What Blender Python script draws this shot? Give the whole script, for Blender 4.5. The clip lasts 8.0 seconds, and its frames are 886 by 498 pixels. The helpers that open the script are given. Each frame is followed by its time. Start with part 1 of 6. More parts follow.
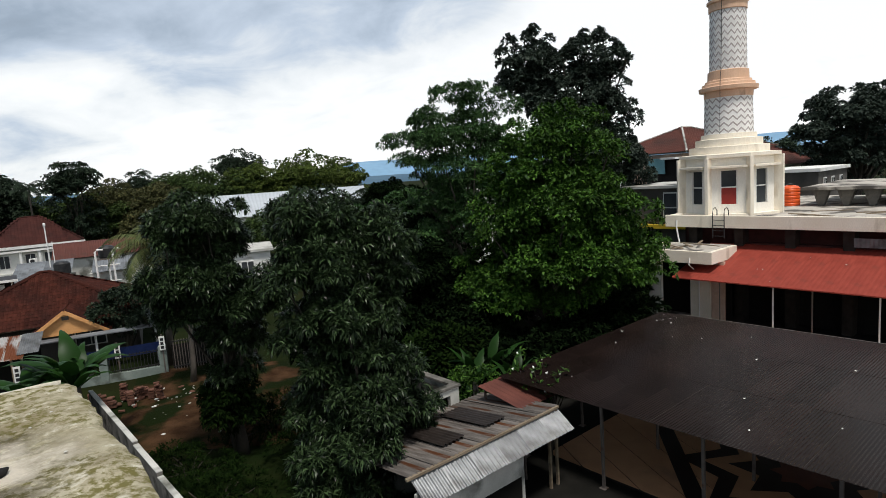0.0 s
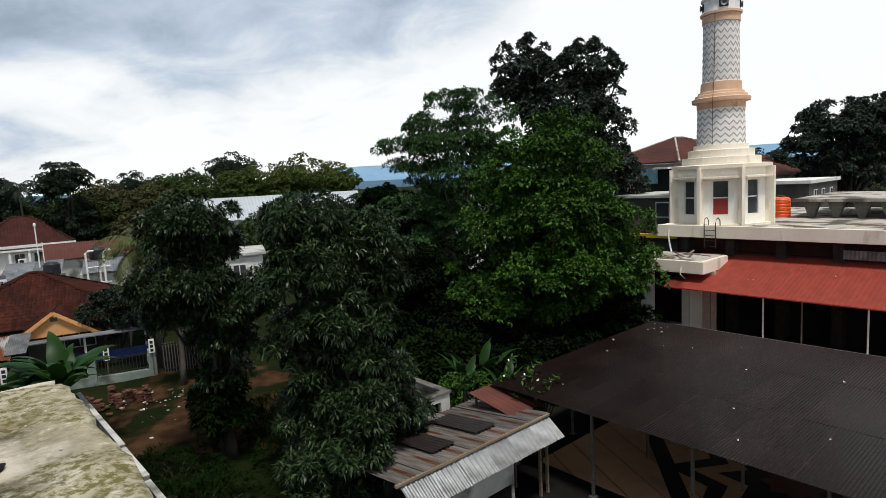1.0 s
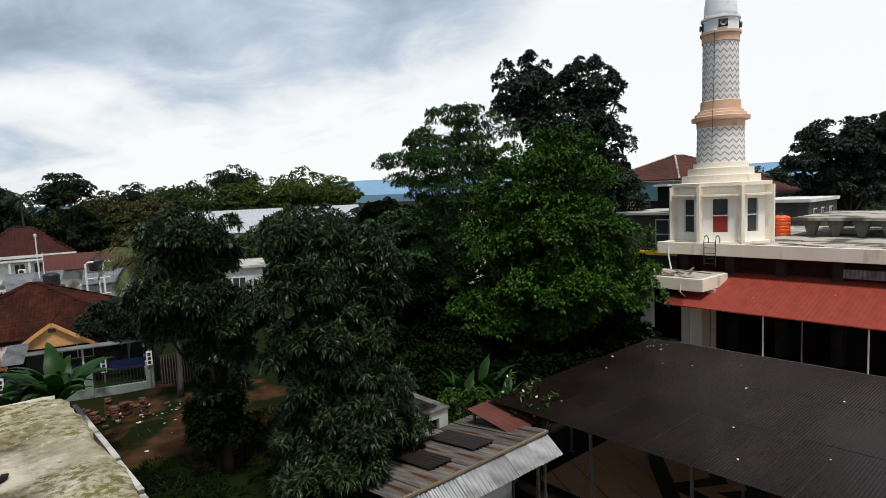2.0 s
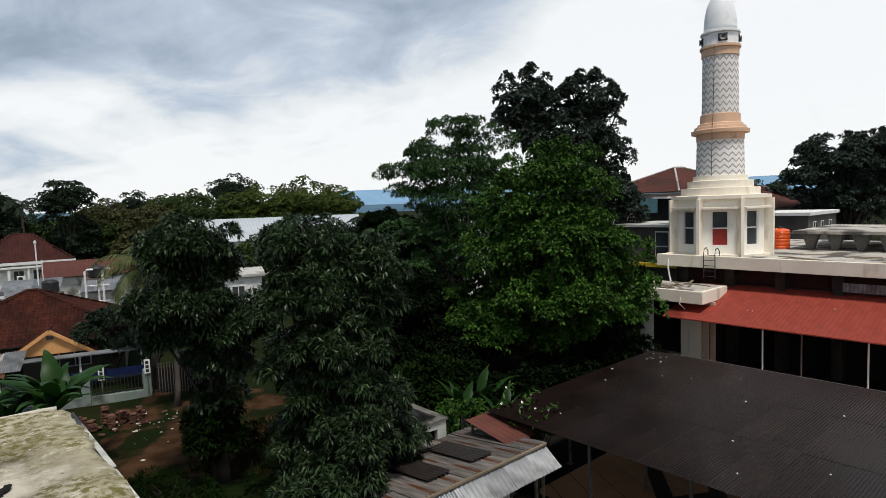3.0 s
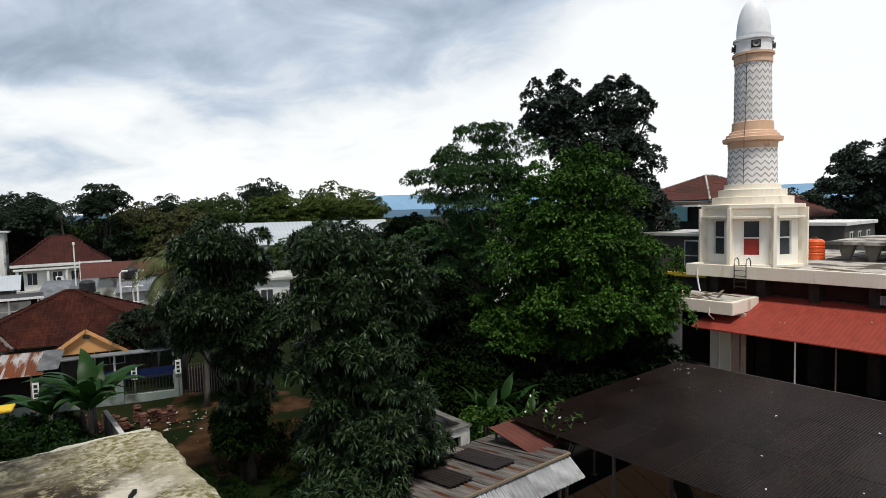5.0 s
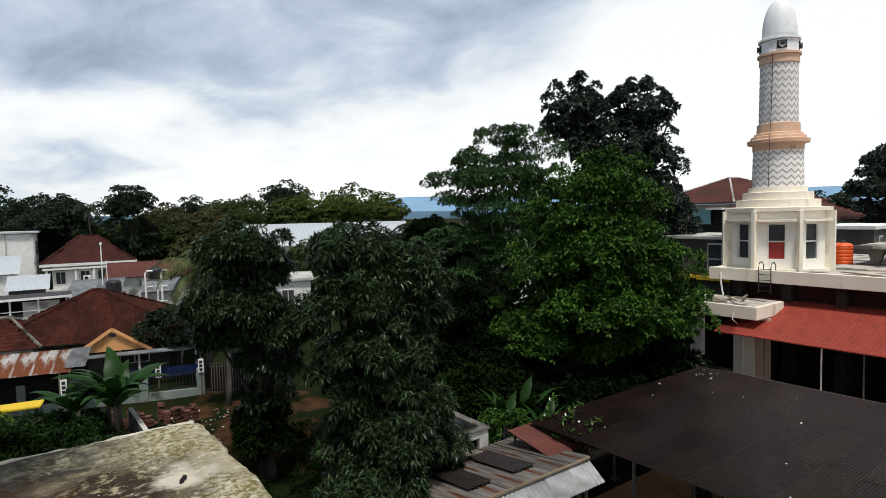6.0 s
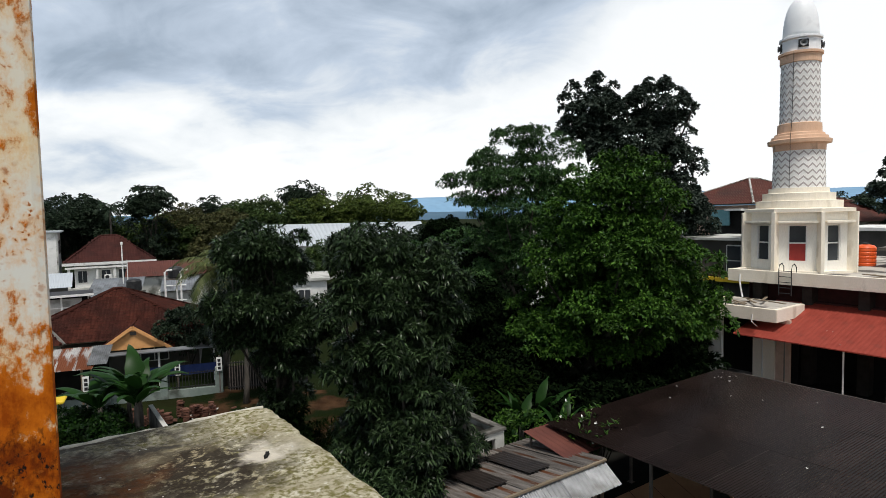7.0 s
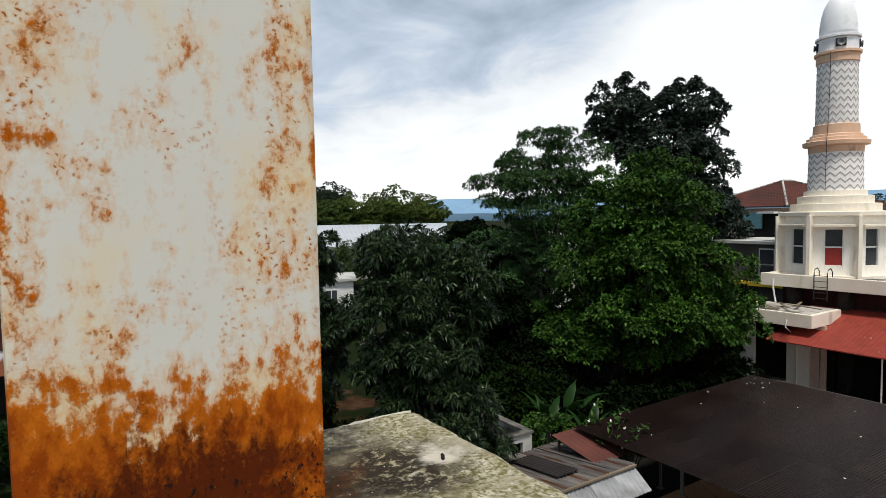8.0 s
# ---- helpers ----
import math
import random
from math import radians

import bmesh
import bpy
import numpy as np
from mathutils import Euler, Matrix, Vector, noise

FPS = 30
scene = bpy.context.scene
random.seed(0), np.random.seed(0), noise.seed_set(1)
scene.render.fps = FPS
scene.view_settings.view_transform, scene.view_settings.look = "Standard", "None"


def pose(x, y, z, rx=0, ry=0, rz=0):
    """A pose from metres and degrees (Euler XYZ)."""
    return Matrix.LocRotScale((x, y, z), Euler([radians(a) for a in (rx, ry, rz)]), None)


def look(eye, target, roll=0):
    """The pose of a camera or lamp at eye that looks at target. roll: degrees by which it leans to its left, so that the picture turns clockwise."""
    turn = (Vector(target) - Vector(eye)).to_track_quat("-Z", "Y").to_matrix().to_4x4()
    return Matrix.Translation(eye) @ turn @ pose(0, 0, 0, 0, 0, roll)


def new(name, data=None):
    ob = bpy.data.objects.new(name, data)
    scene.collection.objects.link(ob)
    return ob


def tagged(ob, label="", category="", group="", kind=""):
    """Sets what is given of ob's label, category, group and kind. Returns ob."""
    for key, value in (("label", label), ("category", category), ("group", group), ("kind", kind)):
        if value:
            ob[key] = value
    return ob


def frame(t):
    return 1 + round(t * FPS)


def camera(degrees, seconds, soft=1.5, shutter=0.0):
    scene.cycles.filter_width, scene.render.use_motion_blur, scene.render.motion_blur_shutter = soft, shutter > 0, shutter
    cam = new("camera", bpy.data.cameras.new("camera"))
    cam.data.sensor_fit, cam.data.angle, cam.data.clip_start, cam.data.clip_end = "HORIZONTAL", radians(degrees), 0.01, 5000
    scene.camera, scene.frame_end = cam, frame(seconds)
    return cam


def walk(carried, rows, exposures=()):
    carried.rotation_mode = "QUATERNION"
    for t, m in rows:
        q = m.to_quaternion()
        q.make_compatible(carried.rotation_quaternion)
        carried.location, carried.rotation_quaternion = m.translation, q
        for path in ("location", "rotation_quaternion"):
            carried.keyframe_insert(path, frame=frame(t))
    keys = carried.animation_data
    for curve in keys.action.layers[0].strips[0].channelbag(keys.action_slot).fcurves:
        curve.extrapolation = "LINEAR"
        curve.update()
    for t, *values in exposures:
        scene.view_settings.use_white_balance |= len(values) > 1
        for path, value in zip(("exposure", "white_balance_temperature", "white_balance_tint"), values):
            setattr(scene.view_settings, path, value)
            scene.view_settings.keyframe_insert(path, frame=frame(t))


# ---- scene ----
PATH = [
    (0, (0.009, -0.01, 9.007), (0.015, 1.973, 8.748), -4.0),
    (0.5, (0.013, -0.018, 9.009), (0.034, 1.967, 8.76), -3.5),
    (1, (0.013, -0.022, 9.01), (0.044, 1.964, 8.77), -3.1),
    (1.5, (0.014, -0.026, 9.012), (0.048, 1.962, 8.794), -2.8),
    (2, (0.025, -0.043, 9.019), (0.058, 1.947, 8.829), -2.5),
    (3.5, (0.027, -0.055, 9.029), (0.059, 1.939, 8.881), -1.8),
    (4, (0.043, -0.107, 9.055), (0.058, 1.888, 8.911), -1.7),
    (4.5, (0.043, -0.133, 9.071), (0.027, 1.862, 8.932), -1.6),
    (6, (0.042, -0.186, 9.087), (-0.078, 1.807, 8.961), -1.3),
    (6.5, (0.033, -0.195, 9.089), (-0.108, 1.797, 8.965), -1.2),
    (7, (0.011, -0.232, 9.09), (-0.161, 1.757, 8.967), -1.2),
    (7.5, (-0.034, -0.271, 9.101), (-0.256, 1.713, 8.981), -1.2),
    (8, (-0.104, -0.288, 9.112), (-0.359, 1.692, 8.996), -1.0),
]
cam = camera(74.1, 8.0, soft=0.75)
walk(cam, [(t, look(eye, goal, lean)) for t, eye, goal, lean in PATH], [(0, 0.0), (1.5, -0.06), (3.5, -0.13), (4.5, -0.06), (6, 0.0), (8, 0.0)])

# ---- sky and sun ----
world = bpy.data.worlds.new("overcast_sky")
scene.world = world
world.use_nodes = True
wn, wl = world.node_tree.nodes, world.node_tree.links
wn.clear()


def wnode(kind, **values):
    nd = wn.new(kind)
    for key, value in values.items():
        nd.inputs[key].default_value = value
    return nd


SUN_UP, SUN_TURN = 68.0, 166.0
CLOUD_AT = (3.1, 0.4, 0.0)
sky = wn.new("ShaderNodeTexSky")
sky.sky_type, sky.sun_disc = "NISHITA", False
sky.sun_elevation, sky.sun_rotation = radians(SUN_UP), radians(SUN_TURN)
skybg = wnode("ShaderNodeBackground", Strength=0.1)
wl.new(sky.outputs[0], skybg.inputs["Color"])
# a deck of cloud: thick and grey overhead, breaking to white towards the horizon
tc = wn.new("ShaderNodeTexCoord")
sep = wn.new("ShaderNodeSeparateXYZ")
wl.new(tc.outputs["Generated"], sep.inputs[0])


def wmath(op, a, b):
    nd = wn.new("ShaderNodeMath")
    nd.operation = op
    for i, v in enumerate((a, b)):
        if isinstance(v, (int, float)):
            nd.inputs[i].default_value = v
        else:
            wl.new(v, nd.inputs[i])
    return nd.outputs[0]


lift = wmath("ADD", wmath("MAXIMUM", sep.outputs["Z"], 0.0), 0.40)
flat = wn.new("ShaderNodeCombineXYZ")
wl.new(wmath("DIVIDE", sep.outputs["X"], lift), flat.inputs[0])
wl.new(wmath("DIVIDE", sep.outputs["Y"], lift), flat.inputs[1])
place = wn.new("ShaderNodeMapping")
place.inputs["Location"].default_value = CLOUD_AT
place.inputs["Scale"].default_value = (1.0, 1.25, 1.0)
wl.new(flat.outputs[0], place.inputs[0])
big = wnode("ShaderNodeTexNoise", Scale=1.1, Detail=8.0, Roughness=0.5, Distortion=0.35)
wl.new(place.outputs[0], big.inputs["Vector"])
gloom = wmath("ADD", wmath("MULTIPLY", wmath("SUBTRACT", sep.outputs["Z"], 0.26), 3.0), wmath("MULTIPLY", wmath("SUBTRACT", big.outputs["Fac"], 0.5), 3.4))
puffs = wnode("ShaderNodeTexNoise", Scale=3.2, Detail=9.0, Roughness=0.55, Distortion=0.5)
wl.new(place.outputs[0], puffs.inputs["Vector"])
gloom = wmath("ADD", gloom, wmath("MULTIPLY", wmath("SUBTRACT", puffs.outputs["Fac"], 0.5), 1.7))
gloom = wmath("SUBTRACT", gloom, wmath("ADD", wmath("MULTIPLY", sep.outputs["X"], 0.72), 0.02))
deck = wn.new("ShaderNodeValToRGB")
ramp_in = wn.new("ShaderNodeMapRange")
ramp_in.inputs[1].default_value, ramp_in.inputs[2].default_value = -1.0, 2.0
wl.new(gloom, ramp_in.inputs[0])
stops = ((0.18, (1.06, 1.08, 1.09)), (0.30, (0.90, 0.94, 0.97)), (0.42, (0.58, 0.67, 0.79)), (0.56, (0.37, 0.45, 0.55)), (0.85, (0.24, 0.28, 0.33)))
deck.color_ramp.elements[0].position, deck.color_ramp.elements[0].color = stops[0][0], (*stops[0][1], 1)
deck.color_ramp.elements[1].position, deck.color_ramp.elements[1].color = stops[-1][0], (*stops[-1][1], 1)
for at_, colour in stops[1:-1]:
    deck.color_ramp.elements.new(at_).color = (*colour, 1)
wl.new(ramp_in.outputs[0], deck.inputs[0])
deckbg = wnode("ShaderNodeBackground", Strength=1.0)
wl.new(deck.outputs[0], deckbg.inputs["Color"])
both = wnode("ShaderNodeMixShader", Fac=0.92)
wl.new(skybg.outputs[0], both.inputs[1])
wl.new(deckbg.outputs[0], both.inputs[2])
wout = wn.new("ShaderNodeOutputWorld")
wl.new(both.outputs[0], wout.inputs["Surface"])

sun = new("sun", bpy.data.lights.new("sun", "SUN"))
sun.data.energy, sun.data.angle, sun.data.color = 3.3, radians(10), (1.0, 0.96, 0.90)
sun_to = Vector((math.sin(radians(SUN_TURN)) * math.cos(radians(SUN_UP)), math.cos(radians(SUN_TURN)) * math.cos(radians(SUN_UP)), math.sin(radians(SUN_UP))))
sun.matrix_world = look(sun_to * 60, (0, 0, 0))


# ---- materials ----
def mat(name, c1, c2, rough=0.8, scale=3.0, fine=45.0, bump=0.2, metal=0.0, stain=None, stain_lo=0.5, stain_hi=0.62, stain_scale=1.0, rand=0.0, stretch=(1, 1, 1), island=0.0, depth=0.01, gloss=0.3):
    m = bpy.data.materials.new(name)
    m.use_nodes = True
    nt = m.node_tree
    ns, lk = nt.nodes, nt.links
    bsdf = ns["Principled BSDF"]
    bsdf.inputs["Roughness"].default_value = rough
    bsdf.inputs["Metallic"].default_value = metal
    bsdf.inputs["Specular IOR Level"].default_value = gloss
    co = ns.new("ShaderNodeTexCoord")
    mp = ns.new("ShaderNodeMapping")
    mp.inputs["Scale"].default_value = stretch
    lk.new(co.outputs["Object"], mp.inputs[0])

    def noise_at(s, d=5.0):
        nz = ns.new("ShaderNodeTexNoise")
        nz.inputs["Scale"].default_value, nz.inputs["Detail"].default_value = s, d
        lk.new(mp.outputs[0], nz.inputs["Vector"])
        return nz.outputs["Fac"]

    coarse, grain = noise_at(scale), noise_at(fine, 3.0)
    ramp = ns.new("ShaderNodeValToRGB")
    ramp.color_ramp.elements[0].position, ramp.color_ramp.elements[1].position = 0.35, 0.65
    ramp.color_ramp.elements[0].color, ramp.color_ramp.elements[1].color = (*c1, 1), (*c2, 1)
    lk.new(coarse, ramp.inputs[0])
    col = ramp.outputs[0]
    if stain:
        pick = ns.new("ShaderNodeMapRange")
        pick.inputs[1].default_value, pick.inputs[2].default_value = stain_lo, stain_hi
        lk.new(noise_at(stain_scale, 9.0), pick.inputs[0])
        mx = ns.new("ShaderNodeMix")
        mx.data_type = "RGBA"
        lk.new(pick.outputs[0], mx.inputs["Factor"])
        lk.new(col, mx.inputs["A"])
        mx.inputs["B"].default_value = (*stain, 1)
        col = mx.outputs["Result"]
    hsv = ns.new("ShaderNodeHueSaturation")
    lk.new(col, hsv.inputs["Color"])
    var = ns.new("ShaderNodeMapRange")
    var.inputs[3].default_value, var.inputs[4].default_value = 0.86, 1.14
    lk.new(grain, var.inputs[0])
    val = var.outputs[0]
    if rand or island:
        if island:
            src = ns.new("ShaderNodeNewGeometry").outputs["Random Per Island"]
        else:
            src = ns.new("ShaderNodeObjectInfo").outputs["Random"]
        rr = ns.new("ShaderNodeMapRange")
        rr.inputs[3].default_value, rr.inputs[4].default_value = 1 - (rand or island), 1 + (rand or island)
        lk.new(src, rr.inputs[0])
        mu = ns.new("ShaderNodeMath")
        mu.operation = "MULTIPLY"
        lk.new(val, mu.inputs[0])
        lk.new(rr.outputs[0], mu.inputs[1])
        val = mu.outputs[0]
    lk.new(val, hsv.inputs["Value"])
    lk.new(hsv.outputs[0], bsdf.inputs["Base Color"])
    if bump:
        bp = ns.new("ShaderNodeBump")
        bp.inputs["Strength"].default_value, bp.inputs["Distance"].default_value = bump, depth
        lk.new(grain, bp.inputs["Height"])
        lk.new(bp.outputs[0], bsdf.inputs["Normal"])
    return m


def leaf_mat(name, c1, c2, rough=0.45, through_light=0.07, gloss=0.12):
    m = bpy.data.materials.new(name)
    m.use_nodes = True
    ns, lk = m.node_tree.nodes, m.node_tree.links
    bsdf = ns["Principled BSDF"]
    bsdf.inputs["Roughness"].default_value = rough
    bsdf.inputs["Specular IOR Level"].default_value = gloss
    geo = ns.new("ShaderNodeNewGeometry")
    ramp = ns.new("ShaderNodeValToRGB")
    ramp.color_ramp.elements[0].color, ramp.color_ramp.elements[1].color = (*c1, 1), (*c2, 1)
    ramp.color_ramp.elements.new(0.6).color = (*[a * 0.6 + b * 0.4 for a, b in zip(c1, c2)], 1)
    lk.new(geo.outputs["Random Per Island"], ramp.inputs[0])
    co = ns.new("ShaderNodeTexCoord")
    nz = ns.new("ShaderNodeTexNoise")
    nz.inputs["Scale"].default_value, nz.inputs["Detail"].default_value = 0.7, 3.0
    lk.new(co.outputs["Object"], nz.inputs["Vector"])
    vr = ns.new("ShaderNodeMapRange")
    vr.inputs[1].default_value, vr.inputs[2].default_value, vr.inputs[3].default_value, vr.inputs[4].default_value = 0.3, 0.7, 0.65, 1.35
    lk.new(nz.outputs["Fac"], vr.inputs[0])
    hsv = ns.new("ShaderNodeHueSaturation")
    lk.new(vr.outputs[0], hsv.inputs["Value"])
    lk.new(ramp.outputs[0], hsv.inputs["Color"])
    lk.new(hsv.outputs[0], bsdf.inputs["Base Color"])
    tr = ns.new("ShaderNodeBsdfTranslucent")
    lk.new(hsv.outputs[0], tr.inputs["Color"])
    mx = ns.new("ShaderNodeMixShader")
    mx.inputs[0].default_value = through_light
    lk.new(bsdf.outputs[0], mx.inputs[1])
    lk.new(tr.outputs[0], mx.inputs[2])
    lk.new(mx.outputs[0], ns["Material Output"].inputs["Surface"])
    return m


CREAM = mat("cream_render", (0.80, 0.72, 0.59), (0.86, 0.79, 0.67), 0.85, 1.2, 30, 0.15, stain=(0.52, 0.44, 0.33), stain_lo=0.60, stain_hi=0.78, stain_scale=1.3, stretch=(1, 1, 0.35))
KIOSKWALL = mat("warm_white_wall", (0.84, 0.80, 0.72), (0.89, 0.86, 0.79), 0.85, 1.2, 30, 0.12, stain=(0.66, 0.60, 0.50), stain_lo=0.62, stain_hi=0.8, stain_scale=1.3, stretch=(1, 1, 0.35))
PEACH = mat("peach_paint", (0.66, 0.42, 0.28), (0.74, 0.50, 0.35), 0.8, 1.5, 30, 0.12, stain=(0.33, 0.2, 0.13), stain_lo=0.6, stain_hi=0.72, stain_scale=1.5, stretch=(1, 1, 0.4))
WHITE = mat("white_paint", (0.74, 0.73, 0.70), (0.82, 0.81, 0.78), 0.7, 1.5, 25, 0.1, stain=(0.45, 0.43, 0.38), stain_lo=0.6, stain_hi=0.75, stain_scale=1.2)
OFFWHITE = mat("weathered_white_wall", (0.42, 0.415, 0.38), (0.58, 0.57, 0.53), 0.85, 1.0, 25, 0.15, stain=(0.13, 0.13, 0.11), stain_lo=0.5, stain_hi=0.66, stain_scale=0.9)
GREYTILE = mat("grey_brown_mosaic", (0.42, 0.375, 0.355), (0.52, 0.47, 0.445), 0.6, 3, 60, 0.1, island=0.15)
ZIGWHITE = mat("white_mosaic", (0.80, 0.78, 0.75), (0.88, 0.86, 0.83), 0.5, 2, 60, 0.1, rand=0.05)
DARKCONC = mat("stained_concrete", (0.09, 0.085, 0.075), (0.2, 0.185, 0.165), 0.95, 1.5, 30, 0.35, stain=(0.03, 0.03, 0.022), stain_lo=0.5, stain_hi=0.62, stain_scale=1.3)
ROOFDECK = mat("flat_roof_deck", (0.36, 0.33, 0.29), (0.52, 0.48, 0.42), 0.95, 0.8, 20, 0.3, stain=(0.10, 0.09, 0.08), stain_lo=0.5, stain_hi=0.6, stain_scale=0.7)
REDMETAL = mat("red_painted_sheet", (0.235, 0.038, 0.025), (0.30, 0.053, 0.035), 0.65, 1.2, 30, 0.08, stain=(0.15, 0.037, 0.026), stain_lo=0.54, stain_hi=0.75, stain_scale=0.8, gloss=0.2)
REDWALL = mat("maroon_wall", (0.035, 0.010, 0.009), (0.055, 0.015, 0.013), 0.8)
BROWNSHEET = mat("dark_brown_sheet", (0.0100, 0.0062, 0.0053), (0.0155, 0.0100, 0.0088), 0.24, 0.9, 30, 0.015, stain=(0.007, 0.0046, 0.004), stain_lo=0.48, stain_hi=0.7, stain_scale=0.5, rand=0.26, gloss=0.045)
ZINC = mat("bright_zinc_sheet", (0.15, 0.155, 0.16), (0.27, 0.275, 0.28), 0.5, 2.0, 40, 0.1, metal=0.35, stain=(0.09, 0.085, 0.08), stain_lo=0.48, stain_hi=0.68, stain_scale=1.4, rand=0.2)
OLDZINC = mat("old_rusty_zinc", (0.075, 0.064, 0.056), (0.19, 0.17, 0.155), 0.75, 2.5, 40, 0.15, metal=0.1, stain=(0.075, 0.027, 0.010), stain_lo=0.51, stain_hi=0.59, stain_scale=1.1, rand=0.35, stretch=(3.0, 0.35, 1))
RUSTZINC = mat("rust_striped_zinc", (0.34, 0.33, 0.32), (0.5, 0.49, 0.47), 0.7, 2.0, 40, 0.15, metal=0.1, stain=(0.16, 0.048, 0.018), stain_lo=0.42, stain_hi=0.5, stain_scale=1.1, rand=0.15, stretch=(1.6, 0.5, 1))
DARKSHEET = mat("brown_plastic_sheet", (0.018, 0.014, 0.012), (0.03, 0.023, 0.02), 0.5, 2.0, 40, 0.1)
GREYSHEET = mat("grey_roof_sheet", (0.11, 0.118, 0.125), (0.22, 0.23, 0.245), 0.6, 0.7, 20, 0.1, metal=0.1, stain=(0.06, 0.06, 0.06), stain_lo=0.52, stain_hi=0.68, stain_scale=0.5, rand=0.25)
PALESHEET = mat("pale_roof_sheet", (0.40, 0.43, 0.46), (0.48, 0.51, 0.54), 0.6, 0.3, 15, 0.05)
STEEL = mat("grey_painted_steel", (0.09, 0.075, 0.068), (0.15, 0.13, 0.115), 0.6, 3, 50, 0.1, stain=(0.08, 0.035, 0.02), stain_lo=0.58, stain_hi=0.66, stain_scale=3)
BLACKSTEEL = mat("black_steel", (0.015, 0.015, 0.017), (0.03, 0.03, 0.03), 0.5, 4, 50, 0.1)
DARKGLASS = mat("dark_window_glass", (0.045, 0.05, 0.055), (0.06, 0.065, 0.07), 0.08, 1, 10, 0.0)
REDPANEL = mat("red_panel", (0.28, 0.03, 0.025), (0.34, 0.04, 0.03), 0.5)
PAVE = mat("tan_paving", (0.44, 0.24, 0.125), (0.52, 0.29, 0.155), 0.6, 1.2, 25, 0.08, rand=0.05, stain=(0.33, 0.185, 0.11), stain_lo=0.55, stain_hi=0.75, stain_scale=0.8)
PAVEDARK = mat("black_paving", (0.008, 0.006, 0.006), (0.013, 0.01, 0.009), 0.6)
PAVERED = mat("dark_red_paving", (0.09, 0.03, 0.02), (0.12, 0.04, 0.025), 0.6)
SOIL = mat("bare_soil", (0.034, 0.017, 0.008), (0.072, 0.038, 0.019), 0.98, 1.6, 14, 0.9, stain=(0.008, 0.013, 0.003), stain_lo=0.47, stain_hi=0.56, stain_scale=0.45, depth=0.08, gloss=0.05)
# Grass and earth tones darkened: shade under the trees is part of this colour.
GROUND = mat("shade_darkened_grass", (0.006, 0.012, 0.003), (0.016, 0.020, 0.006), 0.98, 0.25, 6, 0.6, stain=(0.016, 0.012, 0.006), stain_lo=0.55, stain_hi=0.66, stain_scale=0.12, depth=0.05, gloss=0.03)
YARD = mat("dark_yard", (0.007, 0.007, 0.006), (0.015, 0.014, 0.012), 0.8, 0.8, 20, 0.4, gloss=0.08)
TILE = mat("red_clay_tile", (0.040, 0.0125, 0.009), (0.070, 0.0205, 0.0135), 0.92, 1.1, 30, 0.2, stain=(0.026, 0.011, 0.009), stain_lo=0.44, stain_hi=0.72, stain_scale=0.6, island=0.2, gloss=0.08)
MAROONTILE = mat("maroon_tile", (0.042, 0.013, 0.011), (0.06, 0.019, 0.015), 0.8, 0.8, 30, 0.2, stain=(0.03, 0.013, 0.011), stain_lo=0.55, stain_hi=0.7, stain_scale=0.6, island=0.1, gloss=0.15)
REDROOF = mat("brick_red_roof", (0.085, 0.028, 0.021), (0.125, 0.04, 0.028), 0.85, 0.8, 30, 0.2, stain=(0.055, 0.026, 0.02), stain_lo=0.52, stain_hi=0.68, stain_scale=0.4, island=0.12)
ORANGEWALL = mat("orange_gable_paint", (0.66, 0.32, 0.12), (0.74, 0.38, 0.15), 0.8)
BLUE = mat("blue_banner_cloth", (0.010, 0.024, 0.10), (0.016, 0.034, 0.13), 0.7)
YELLOW = mat("yellow_paint", (0.68, 0.47, 0.03), (0.75, 0.53, 0.04), 0.6)
PALEGREEN = mat("pale_green_wall", (0.17, 0.21, 0.19), (0.26, 0.3, 0.27), 0.85, 1.5, 25, 0.15, stain=(0.08, 0.09, 0.075), stain_lo=0.5, stain_hi=0.66, stain_scale=1.2)
BRICK = mat("loose_red_brick", (0.09, 0.038, 0.026), (0.16, 0.075, 0.05), 0.9, 3, 40, 0.3, rand=0.35)
ORANGETANK = mat("orange_plastic", (0.75, 0.10, 0.02), (0.8, 0.125, 0.03), 0.4, 2, 40, 0.03)
BARK = mat("bark", (0.025, 0.02, 0.016), (0.06, 0.05, 0.04), 0.95, 3, 25, 0.7, stretch=(1, 1, 0.3))
PALEBARK = mat("pale_bark", (0.07, 0.06, 0.05), (0.14, 0.12, 0.10), 0.95, 3, 25, 0.6, stretch=(1, 1, 0.3))
# Dark brown with the piers' roof shade painted in; canopy joint strips share it.
PIERDARK = mat("shaded_pier_and_strip_brown", (0.022, 0.018, 0.015), (0.036, 0.03, 0.026), 0.9)
# Both hill blues are aerial haze put into the base colour.
HILL = mat("far_hill_haze_blue", (0.17, 0.30, 0.44), (0.20, 0.34, 0.48), 1.0, 0.004, 0.03, 0.0)
HILLDARK = mat("wooded_hill_haze_blue", (0.06, 0.115, 0.17), (0.075, 0.135, 0.19), 1.0, 0.01, 0.05, 0.0)
# Near-black that paints in the shade of open interiors; the ledge gouge shares it.
SHADEBLACK = mat("shade_and_gouge_black", (0.006, 0.0055, 0.005), (0.010, 0.009, 0.008), 0.9)
GREYWALL = mat("grey_brown_render", (0.07, 0.064, 0.058), (0.11, 0.10, 0.09), 0.9, 1.0, 25, 0.2)
TIMBER = mat("old_timber", (0.16, 0.12, 0.08), (0.25, 0.2, 0.14), 0.9, 2, 40, 0.3, stretch=(0.3, 3, 3))
